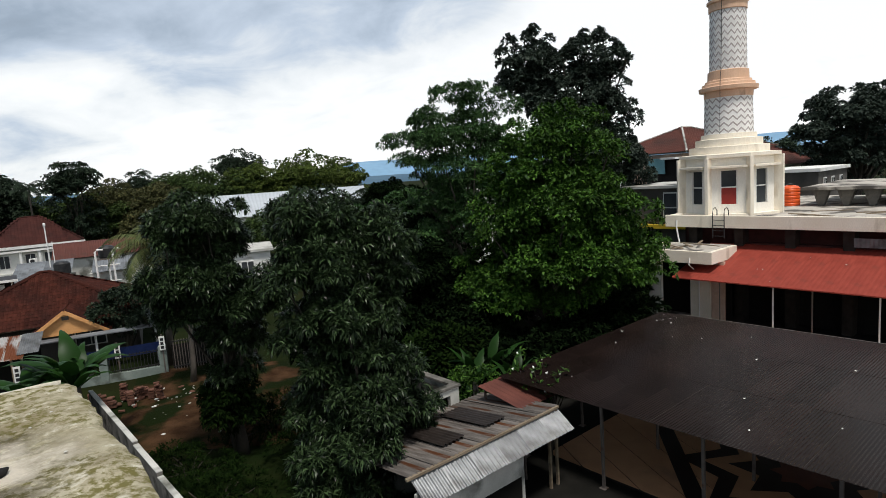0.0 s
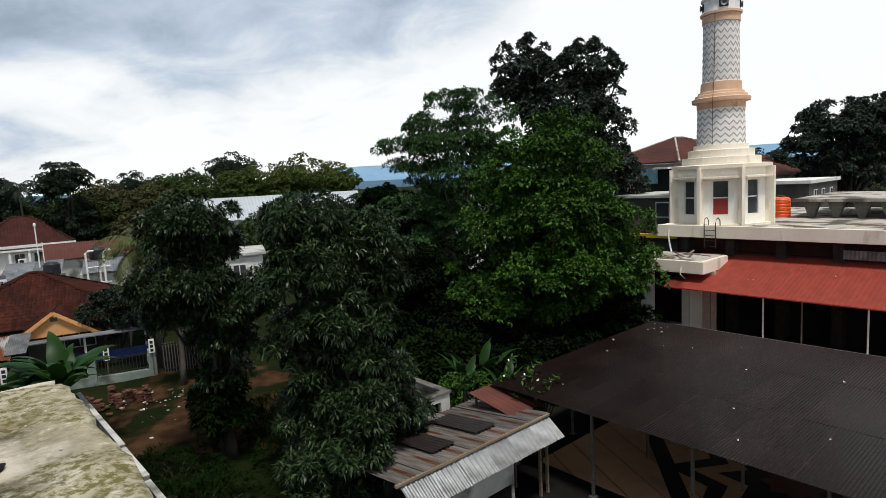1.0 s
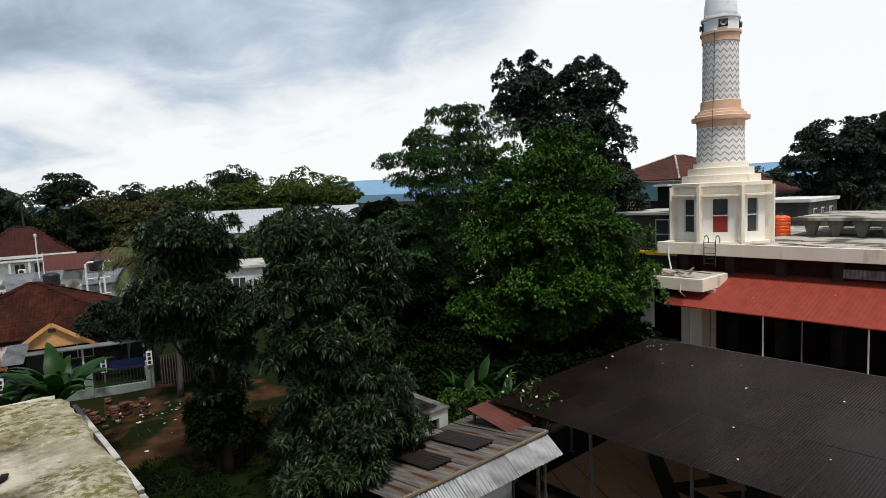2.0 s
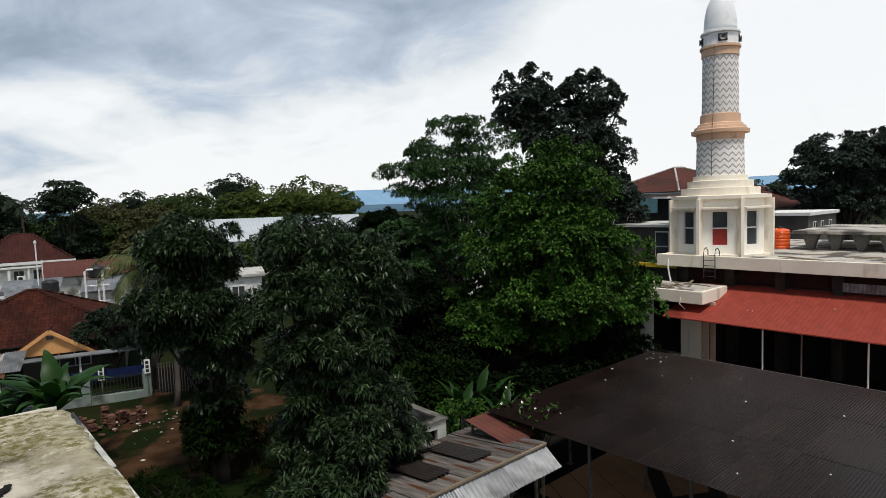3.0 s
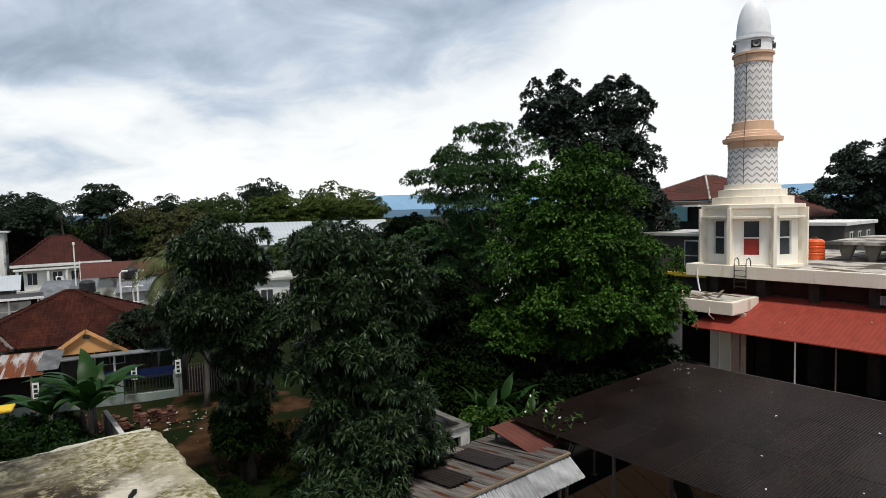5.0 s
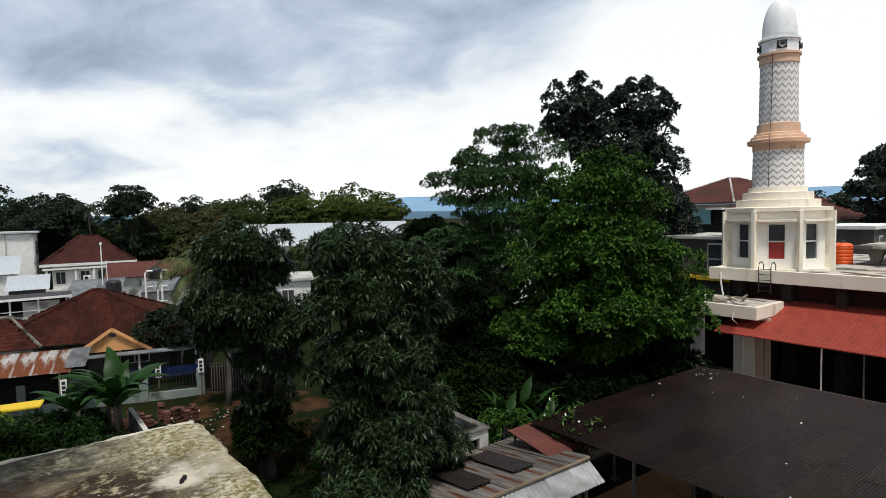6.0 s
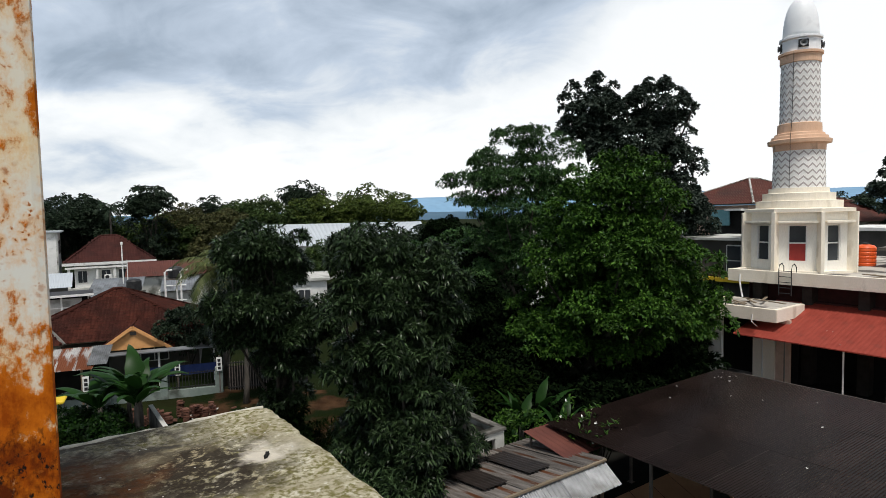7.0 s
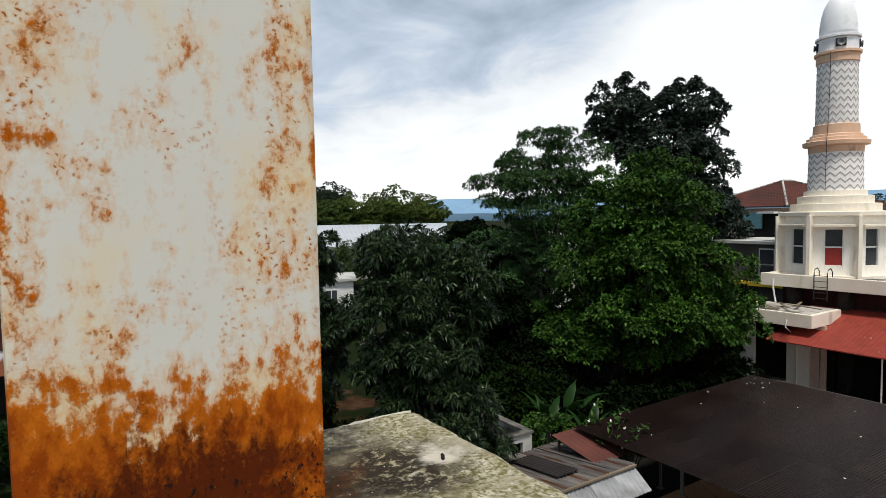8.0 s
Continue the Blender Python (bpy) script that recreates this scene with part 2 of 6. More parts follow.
DOMEWHITE = mat("white_dome_paint", (0.82, 0.83, 0.84), (0.88, 0.885, 0.89), 0.45, 1.5, 30, 0.05, stain=(0.66, 0.67, 0.68), stain_lo=0.58, stain_hi=0.75, stain_scale=1.5)
TEAL = mat("teal_panel", (0.16, 0.36, 0.4), (0.2, 0.42, 0.46), 0.6)
PINKWALL = mat("pink_beige_wall", (0.5, 0.36, 0.28), (0.58, 0.43, 0.34), 0.85)
PETAL = mat("white_petal", (0.75, 0.75, 0.7), (0.82, 0.82, 0.78), 0.6)
LEAF_MANGO = leaf_mat("mango_leaf", (0.0012, 0.004, 0.0012), (0.054, 0.090, 0.036), 0.34, 0.04, 0.14)
LEAF_BROAD = leaf_mat("broad_leaf", (0.009, 0.032, 0.004), (0.072, 0.155, 0.02), 0.5)
LEAF_DARK = leaf_mat("dark_leaf", (0.009, 0.019, 0.010), (0.044, 0.064, 0.038), 0.55)
LEAF_FEATHER = leaf_mat("feathery_leaf", (0.016, 0.046, 0.015), (0.075, 0.145, 0.042), 0.5)
LEAF_FAR = leaf_mat("woodland_leaf", (0.026, 0.050, 0.014), (0.078, 0.115, 0.030), 0.6)
LEAF_BROWN = leaf_mat("dry_woodland_leaf", (0.044, 0.052, 0.020), (0.10, 0.094, 0.036), 0.6)
LEAF_OLIVE = leaf_mat("olive_woodland_leaf", (0.045, 0.072, 0.013), (0.105, 0.138, 0.028), 0.6)
LEAF_BRIGHT = leaf_mat("bright_leaf", (0.042, 0.082, 0.011), (0.115, 0.165, 0.026), 0.5)
LEAF_BANANA = leaf_mat("banana_leaf", (0.012, 0.040, 0.007), (0.036, 0.092, 0.019), 0.4, 0.18)
LEAF_PALM = leaf_mat("palm_leaf", (0.04, 0.058, 0.018), (0.13, 0.14, 0.05), 0.5)
LEAF_THICKET = leaf_mat("thicket_leaf", (0.003, 0.013, 0.002), (0.02, 0.055, 0.007), 0.5)
# Dark weed green, taken lower still to include the mango trees' shade.
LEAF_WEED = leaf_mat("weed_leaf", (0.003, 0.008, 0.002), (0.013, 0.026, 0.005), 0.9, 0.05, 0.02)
# Dark leaf lifted towards grey; the sky haze is in the colour.
LEAF_TALL = leaf_mat("hazed_tree_leaf", (0.016, 0.026, 0.018), (0.06, 0.08, 0.062), 0.5)
# Leaf greens pushed near black, so tree shade sits in the colour.
LEAF_SHADE = leaf_mat("shade_darkened_leaf", (0.002, 0.005, 0.002), (0.010, 0.019, 0.006), 0.9, 0.03, 0.02)


# ---- building helpers ----
TURN = 40.0
QUARTER = pose(0, 0, 0, 0, 0, TURN)


def thing(name, m, label, category, group="", kind=""):
    ob = new(name)
    ob.empty_display_size = 0.2
    ob.matrix_world = m
    return tagged(ob, label, category, group, kind)


def mesh_of(name, bm, material, smooth=False):
    me = bpy.data.meshes.new(name)
    bm.to_mesh(me)
    bm.free()
    for m in (material if isinstance(material, (list, tuple)) else [material]):
        me.materials.append(m)
    if smooth:
        me.shade_smooth()
    return me


def part(name, bm, material, parent=None, label="", smooth=False, at=None):
    me = bm if isinstance(bm, bpy.types.Mesh) else mesh_of(name, bm, material, smooth)
    ob = new(name, me)
    if parent:
        ob.parent = parent
    if at is not None:
        ob.matrix_basis = at
    return tagged(ob, label)


def solid(name, bm, material, label, category, group="", kind="", m=None, smooth=False):
    ob = new(name, mesh_of(name, bm, material, smooth))
    if m is not None:
        ob.matrix_world = m
    return tagged(ob, label, category, group, kind)


def box(x0, y0, z0, x1, y1, z1, bevel=0.0, bm=None):
    own = bm is None
    bm = bm or bmesh.new()
    vs = bmesh.ops.create_cube(bm, size=1.0)["verts"]
    for v in vs:
        v.co = Vector(((x0 + x1) / 2 + v.co.x * (x1 - x0), (y0 + y1) / 2 + v.co.y * (y1 - y0), (z0 + z1) / 2 + v.co.z * (z1 - z0)))
    if bevel and own:
        bmesh.ops.bevel(bm, geom=bm.edges[:], offset=bevel, segments=2, affect="EDGES", profile=0.6)
    return bm


def prism(points, z0, z1, bm=None, bevel=0.0):
    """An upright block over a polygon."""
    bm = bm or bmesh.new()
    low = [bm.verts.new((x, y, z0)) for x, y in points]
    top = [bm.verts.new((x, y, z1)) for x, y in points]
    n = len(points)
    faces = [bm.faces.new(top), bm.faces.new(low[::-1])]
    faces += [bm.faces.new((low[i], low[(i + 1) % n], top[(i + 1) % n], top[i])) for i in range(n)]
    bmesh.ops.recalc_face_normals(bm, faces=faces)
    if bevel:
        bmesh.ops.bevel(bm, geom=bm.edges[:], offset=bevel, segments=2, affect="EDGES")
    return bm


def tube(points, radii, sides=7, bm=None, cap=True):
    """A round bar along points, with a radius at each."""
    bm = bm or bmesh.new()
    if not isinstance(radii, (list, tuple)):
        radii = [radii] * len(points)
    pts = [Vector(p) for p in points]
    rings = []
    for i, p in enumerate(pts):
        d = (pts[min(i + 1, len(pts) - 1)] - pts[max(i - 1, 0)]).normalized()
        a = d.orthogonal().normalized() if abs(d.z) > 0.9 else d.cross(Vector((0, 0, 1))).normalized()
        b = d.cross(a)
        rings.append([bm.verts.new(p + (a * math.cos(2 * math.pi * k / sides) + b * math.sin(2 * math.pi * k / sides)) * radii[i]) for k in range(sides)])
    for r0, r1 in zip(rings, rings[1:]):
        for k in range(sides):
            bm.faces.new((r0[k], r0[(k + 1) % sides], r1[(k + 1) % sides], r1[k]))
    if cap:
        bm.faces.new(rings[0][::-1])
        bm.faces.new(rings[-1])
    return bm


def lathe(profile, sides=32, bm=None, turn=0.0):
    """A turned body from (radius, height) pairs."""
    bm = bm or bmesh.new()
    rings = []
    for r, z in profile:
        rings.append([bm.verts.new((r * math.cos(2 * math.pi * k / sides + turn), r * math.sin(2 * math.pi * k / sides + turn), z)) for k in range(sides)])
    for r0, r1 in zip(rings, rings[1:]):
        for k in range(sides):
            bm.faces.new((r0[k], r0[(k + 1) % sides], r1[(k + 1) % sides], r1[k]))
    bm.faces.new(rings[0][::-1])
    bm.faces.new(rings[-1])
    return bm


def sheet(width, length, pitch, height, thick=0.004, steps=4, rows=1, step=0.0, sag=0.0):
    """A wavy roof sheet: x across the waves, y down the slope, with thickness and, for tiles, a step at each row."""
    n = max(2, int(round(width / pitch * steps)))
    xs = np.linspace(0, width, n + 1)
    wave = height * 0.5 * np.cos(xs / pitch * 2 * np.pi)
    ys, lifts = [], []
    for r in range(rows):
        ys += [length * r / rows, length * (r + 1) / rows - 1e-4]
        lifts += [0.0, step]
    bm = bmesh.new()
    layers = []
    for dz in (0.0, -thick):
        layers.append([[bm.verts.new((x, y, w + l + dz - sag * math.sin(math.pi * y / length))) for x, w in zip(xs, wave)] for y, l in zip(ys, lifts)])
    for li, grid in enumerate(layers):
        for a, b in zip(grid, grid[1:]):
            for i in range(n):
                q = (a[i], a[i + 1], b[i + 1], b[i])
                bm.faces.new(q if li == 0 else q[::-1])
    t, u = layers
    for i in range(n):
        bm.faces.new((t[0][i + 1], t[0][i], u[0][i], u[0][i + 1]))
        bm.faces.new((t[-1][i], t[-1][i + 1], u[-1][i + 1], u[-1][i]))
    for j in range(len(ys) - 1):
        bm.faces.new((t[j][0], t[j + 1][0], u[j + 1][0], u[j][0]))
        bm.faces.new((t[j + 1][-1], t[j][-1], u[j][-1], u[j + 1][-1]))
    return bm


def soup(name, verts, faces, material, smooth=False):
    me = bpy.data.meshes.new(name)
    verts, faces = np.asarray(verts, np.float32), np.asarray(faces, np.int32)
    me.vertices.add(len(verts))
    me.vertices.foreach_set("co", verts.ravel())
    k = faces.shape[1]
    me.loops.add(faces.size)
    me.loops.foreach_set("vertex_index", faces.ravel())
    me.polygons.add(len(faces))
    me.polygons.foreach_set("loop_start", np.arange(0, faces.size, k, dtype=np.int32))
    me.materials.append(material)
    me.update(calc_edges=True)
    me.validate()
    if smooth:
        me.shade_smooth()
    return me


def unit(a):
    return a / np.maximum(np.linalg.norm(a, axis=-1, keepdims=True), 1e-9)


def leaf_soup(name, at, out, per, length, width, spread, droop, material, rng):
    """Rosettes of pointed leaves: at each place 'per' leaves round the direction 'out'."""
    n = len(at)
    at, out = np.repeat(at, per, 0), np.repeat(unit(out), per, 0)
    m = n * per
    rnd = unit(rng.normal(size=(m, 3)))
    side = unit(np.cross(out, rnd))
    ang = np.radians(spread) * rng.uniform(0.35, 1.15, (m, 1))
    d = unit(out * np.cos(ang) + side * np.sin(ang))
    ln = length * rng.uniform(0.6, 1.25, (m, 1))
    wd = width * rng.uniform(0.7, 1.25, (m, 1))
    down = np.array([[0, 0, -1.0]])
    w = unit(np.cross(d, np.array([[0, 0, 1.0]]) + 0.35 * rng.normal(size=(m, 3))))
    base = at + d * ln * 0.05
    mid = base + d * ln * 0.5
    tip = mid + unit(d + down * droop) * ln * 0.5
    lift = np.cross(w, d) * wd * 0.25
    verts = np.stack([base, mid + w * wd * 0.5 + lift, tip, mid - w * wd * 0.5 + lift], 1).reshape(-1, 3)
    i = np.arange(m)[:, None] * 4
    faces = np.concatenate([i + np.array([[0, 1, 3]]), i + np.array([[1, 2, 3]])], 0)
    return soup(name, verts, faces, material)


def crown_points(blobs, clumps, clump_r, shoots, rng, flat=0.7, low=-0.35, fill=0.15, core=0.2, rise=0.55):
    """Clumps sit on the blobs' skins, shoots on the clumps' skins; a few shoots fill the inside."""
    at, out, cl = [], [], []
    total = sum(b[3] * b[4] for b in blobs)
    for bx, by, bz, rx, ry, rz in blobs:
        k = max(3, int(clumps * rx * ry / total))
        d = unit(rng.normal(size=(k * 3, 3)))
        d = d[d[:, 2] > low][:k]
        c = np.array([bx, by, bz]) + d * np.array([rx, ry, rz]) * rng.uniform(0.72, 1.04, (len(d), 1))
        for ci, di in zip(c, d):
            r = clump_r * rng.uniform(0.6, 1.3)
            s = unit(rng.normal(size=(shoots, 3)) + di * 0.5 + np.array([0, 0, rise]))
            s[:, 2] = np.where(s[:, 2] < -0.15, -0.5 * s[:, 2], s[:, 2])
            rr = np.where(rng.random((shoots, 1)) < fill, rng.uniform(0.2, 0.8, (shoots, 1)), rng.uniform(0.85, 1.08, (shoots, 1)))
            at.append(ci + s * rr * np.array([r, r, r * flat]))
            out.append(s + di * 0.4)
            cl.append(ci)
        inner = int(k * shoots * core)
        d = unit(rng.normal(size=(inner, 3)))
        at.append(np.array([bx, by, bz]) + d * np.array([rx, ry, rz]) * rng.uniform(0.2, 0.62, (inner, 1)))
        out.append(d)
    return np.concatenate(at), np.concatenate(out), np.array(cl)


def tree(name, x, y, blobs, leaf, label, clumps=60, clump_r=0.8, shoots=40, per=6, length=0.2, width=0.06, spread=60, droop=0.6, seed=1, trunk_r=0.25, bark=None, flat=0.7, low=-0.35, limbs=14, lean=(0, 0), fork=0.45, z0=0.0, fill=0.15, group="", core=0.2):
    rng = np.random.default_rng(seed)
    t = thing(name, pose(x, y, z0), label, "tree", group)
    at, out, cl = crown_points(blobs, clumps, clump_r, shoots, rng, flat, low, fill, core)
    part("crown", leaf_soup("crown", at, out, per, length, width, spread, droop, leaf, rng), None, t)
    cz = min(b[2] - b[5] * 0.5 for b in blobs)
    mx, my = np.mean([b[0] for b in blobs]) * 0.6, np.mean([b[1] for b in blobs]) * 0.6
    top = Vector((mx, my, max(cz, 1.0) + 0.3))
    p0, p1 = Vector((0, 0, -0.15)), Vector((mx * 0.3 + lean[0], my * 0.3 + lean[1], top.z * fork))
    bm = tube([p0, p0.lerp(p1, 0.5) + Vector((0.06, -0.05, 0)), p1, top], [trunk_r * 1.25, trunk_r, trunk_r * 0.85, trunk_r * 0.5], 9)
    pick = rng.choice(len(cl), min(limbs, len(cl)), replace=False)
    for i in pick:
        goal = Vector(cl[i])
        start = p1.lerp(top, rng.uniform(0.0, 1.0))
        bend = start.lerp(goal, 0.5) + Vector((rng.normal() * 0.25, rng.normal() * 0.25, 0.35 * rng.random()))
        tube([start, bend, goal], [trunk_r * 0.42, trunk_r * 0.26, trunk_r * 0.08], 5, bm, cap=False)
    part("trunk", bm, bark or BARK, t, smooth=True)
    return t


# ---- ground and distance ----
def ground_sheet():
    bm = bmesh.new()
    ring = [-4500, -1500, -600, -250, -120] + list(range(-70, 131, 10)) + [170, 260, 600, 1500, 4500]
    rows = [[bm.verts.new((gx, gy, 0.0)) for gx in ring] for gy in ring]
    for a, b in zip(rows, rows[1:]):
        for i in range(len(ring) - 1):
            bm.faces.new((a[i], a[i + 1], b[i + 1], b[i]))
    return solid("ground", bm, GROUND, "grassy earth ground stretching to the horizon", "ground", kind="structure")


ground_sheet()


def ridge(name, dist, base, amp, seed, material, label, a0=-70, a1=70, fall=1.0):
    bm = bmesh.new()
    last = None
    for k in range(161):
        a = radians(a0 + (a1 - a0) * k / 160)
        h = base + amp * (noise.fractal(Vector((k * 0.05 + seed, seed * 1.7, 0)), 1.0, 2.0, 4) + 0.25 * math.sin(k * 0.11 + seed))
        h *= fall + (1 - fall) * min(1.0, max(0.0, (math.degrees(a) + 15) / 6)) ** 2
        x, y = math.sin(a) * dist, math.cos(a) * dist
        row = [bm.verts.new((x * s, y * s, z)) for s, z in ((0.9, -2), (0.95, h * 0.55), (1.0, h), (1.1, -2))]
        if last:
            for i in range(3):
                bm.faces.new((last[i], row[i], row[i + 1], last[i + 1]))
        last = row
    return solid(name, bm, material, label, "hill", kind="structure")


# Distance haze comes from the ridge colours alone.
ridge("backdrop_hills", 2500, 72, 14, 3.3, HILL, "hills on the horizon in painted pale blue haze", fall=0.3)
ridge("backdrop_woods", 900, 12, 7, 8.1, HILLDARK, "wooded rise in the distance in painted blue-grey haze")


# ---- own building: ledge, post, wall ----
def own_building():
    t = thing("viewpoint_building", QUARTER, "plain rendered building under the mossy ledge", "building", kind="structure")
    part("wall", box(-6, -7, 0, -0.02, 0.33, 8.78), OFFWHITE, t)
    part("wall", box(0.0, -7, 0, 4, -1.2, 7.6), OFFWHITE, t)
    return t


own_building()


def ledge():
    n = 110
    w, d = 2.4, 1.6
    bm = bmesh.new()
    xs = 0.0475 - w * (np.linspace(0, 1, n + 1) ** 2.2)
    ys = 0.398 - d * (np.linspace(0, 1, n + 1) ** 2.2)
    grid = []
    for j, y in enumerate(ys):
        row = []
        for i, x in enumerate(xs):
            rough = 0.0018 * noise.fractal(Vector((x * 30, y * 30, 0.3)), 1.0, 2.0, 4) + 0.0005 * noise.noise(Vector((x * 260, y * 260, 2.0)))
            # worn arris: the edge wanders, is chipped, and rounds off over the last few millimetres
            fx, fy = math.exp(-(0.0475 - x) / 0.012), math.exp(-(0.398 - y) / 0.012)
            ex = fx * (0.0032 * noise.noise(Vector((0.2, y * 22, 0))) + 0.0022 * noise.noise(Vector((0.7, y * 90, 0))) + 0.0011 * noise.noise(Vector((5, y * 260, 0))))
            ey = fy * (0.003 * noise.noise(Vector((x * 30, 1.2, 0))) + 0.0018 * noise.noise(Vector((x * 100, 3, 0))) + 0.001 * noise.noise(Vector((x * 260, 7, 0))))
            drop = -0.0035 * math.exp(-(0.0475 - x) / 0.004) - 0.0015 * math.exp(-(0.398 - y) / 0.003)
            row.append(bm.verts.new((x + ex, y + ey, 8.9 + rough + drop)))
        grid.append(row)
    for a, b in zip(grid, grid[1:]):
        for i in range(n):
            bm.faces.new((a[i], b[i], b[i + 1], a[i + 1]))
    for row in (grid[0], [r[0] for r in grid]):
        low = [bm.verts.new((v.co.x - 0.004, v.co.y - 0.004, 8.78)) for v in row]
        for i in range(n):
            bm.faces.new((row[i], row[i + 1], low[i + 1], low[i]))
    bmesh.ops.recalc_face_normals(bm, faces=bm.faces[:])
    return solid("concrete_ledge", bm, LEDGE, "weathered mossy concrete ledge with a chipped corner", "ledge", kind="structure", m=QUARTER, smooth=True)


def ledge_material():
    m = bpy.data.materials.new("mossy_concrete")
    m.use_nodes = True
    ns, lk = m.node_tree.nodes, m.node_tree.links
    bsdf = ns["Principled BSDF"]
    bsdf.inputs["Roughness"].default_value = 0.95
    bsdf.inputs["Specular IOR Level"].default_value = 0.15
    co = ns.new("ShaderNodeTexCoord")

    def nz(scale, detail=6.0, rough=0.6, off=0.0, wobble=0.0):
        mp = ns.new("ShaderNodeMapping")
        mp.inputs["Location"].default_value = (off, off * 0.7, 0)
        lk.new(co.outputs["Object"], mp.inputs[0])
        nd = ns.new("ShaderNodeTexNoise")
        nd.inputs["Scale"].default_value, nd.inputs["Detail"].default_value, nd.inputs["Roughness"].default_value, nd.inputs["Distortion"].default_value = scale, detail, rough, wobble
        lk.new(mp.outputs[0], nd.inputs["Vector"])
        return nd.outputs["Fac"]

    def span(v, a, b, c=0.0, d=1.0):
        nd = ns.new("ShaderNodeMapRange")
        for i, q in enumerate((a, b, c, d)):
            nd.inputs[i + 1].default_value = q
        lk.new(v, nd.inputs[0])
        return nd.outputs[0]

    def op(kind, a, b):
        nd = ns.new("ShaderNodeMath")
        nd.operation = kind
        for i, v in enumerate((a, b)):
            if isinstance(v, (int, float)):
                nd.inputs[i].default_value = v
            else:
                lk.new(v, nd.inputs[i])
        return nd.outputs[0]

    def mix(f, a, b):
        nd = ns.new("ShaderNodeMix")
        nd.data_type = "RGBA"
        lk.new(f, nd.inputs["Factor"])
        for key, v in (("A", a), ("B", b)):
            if isinstance(v, tuple):
                nd.inputs[key].default_value = (*v, 1)
            else:
                lk.new(v, nd.inputs[key])
        return nd.outputs["Result"]

    sp = ns.new("ShaderNodeSeparateXYZ")
    lk.new(co.outputs["Object"], sp.inputs[0])
    # sandy cement, bleached in patches
    col = mix(span(nz(30, 8, 0.65, 1.3), 0.38, 0.62), (0.25, 0.215, 0.135), (0.50, 0.46, 0.34))
    col = mix(op("MULTIPLY", span(nz(60, 7, 0.7, 4.4, 0.4), 0.54, 0.64), 0.8), col, (0.66, 0.625, 0.525))
    # olive moss in small flecks that gather in drifts
    moss = op("MULTIPLY", span(nz(190, 5, 0.7, 7.0), 0.45, 0.58), span(nz(24, 4, 0.5, 2.2), 0.36, 0.54))
    col = mix(op("MULTIPLY", moss, 0.9), col, (0.120, 0.106, 0.022))

    def spot(x, y, r0, r1):
        """1 near a place on the slab, 0 past r0, with a frayed rim."""
        dx, dy = op("SUBTRACT", sp.outputs["X"], x), op("SUBTRACT", sp.outputs["Y"], y)
        d = op("POWER", op("ADD", op("MULTIPLY", dx, dx), op("MULTIPLY", dy, dy)), 0.5)
        return span(op("ADD", d, op("MULTIPLY", op("SUBTRACT", nz(38, 6, 0.65, 6.6), 0.5), 0.07)), r0, r1)

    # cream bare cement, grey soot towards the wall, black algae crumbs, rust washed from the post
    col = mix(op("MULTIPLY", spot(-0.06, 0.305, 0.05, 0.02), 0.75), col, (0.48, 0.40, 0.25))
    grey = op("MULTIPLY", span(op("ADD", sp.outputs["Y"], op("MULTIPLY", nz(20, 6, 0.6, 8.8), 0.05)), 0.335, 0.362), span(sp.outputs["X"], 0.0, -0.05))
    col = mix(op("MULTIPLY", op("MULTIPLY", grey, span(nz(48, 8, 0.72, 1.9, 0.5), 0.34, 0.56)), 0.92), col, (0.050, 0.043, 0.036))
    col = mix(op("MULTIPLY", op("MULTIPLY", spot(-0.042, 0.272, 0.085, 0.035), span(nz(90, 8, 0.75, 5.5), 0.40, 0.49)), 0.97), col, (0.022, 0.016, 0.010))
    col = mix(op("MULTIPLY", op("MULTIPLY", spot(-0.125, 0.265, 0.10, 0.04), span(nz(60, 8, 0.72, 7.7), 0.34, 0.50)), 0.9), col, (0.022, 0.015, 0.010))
    col = mix(op("MULTIPLY", spot(0.004, 0.277, 0.026, 0.008), 0.8), col, (0.66, 0.60, 0.50))
    col = mix(op("MULTIPLY", spot(-0.128, 0.30, 0.07, 0.03), op("MULTIPLY", span(nz(55, 7, 0.7, 9.1), 0.36, 0.6), 0.9)), col, (0.12, 0.040, 0.008))
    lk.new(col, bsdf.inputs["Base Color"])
    bp = ns.new("ShaderNodeBump")
    bp.inputs["Strength"].default_value, bp.inputs["Distance"].default_value = 0.8, 0.0012
    lk.new(op("ADD", nz(420, 5, 0.7), op("MULTIPLY", nz(120, 4), 1.2)), bp.inputs["Height"])
    lk.new(bp.outputs[0], bsdf.inputs["Normal"])
    return m


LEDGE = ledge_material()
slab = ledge()


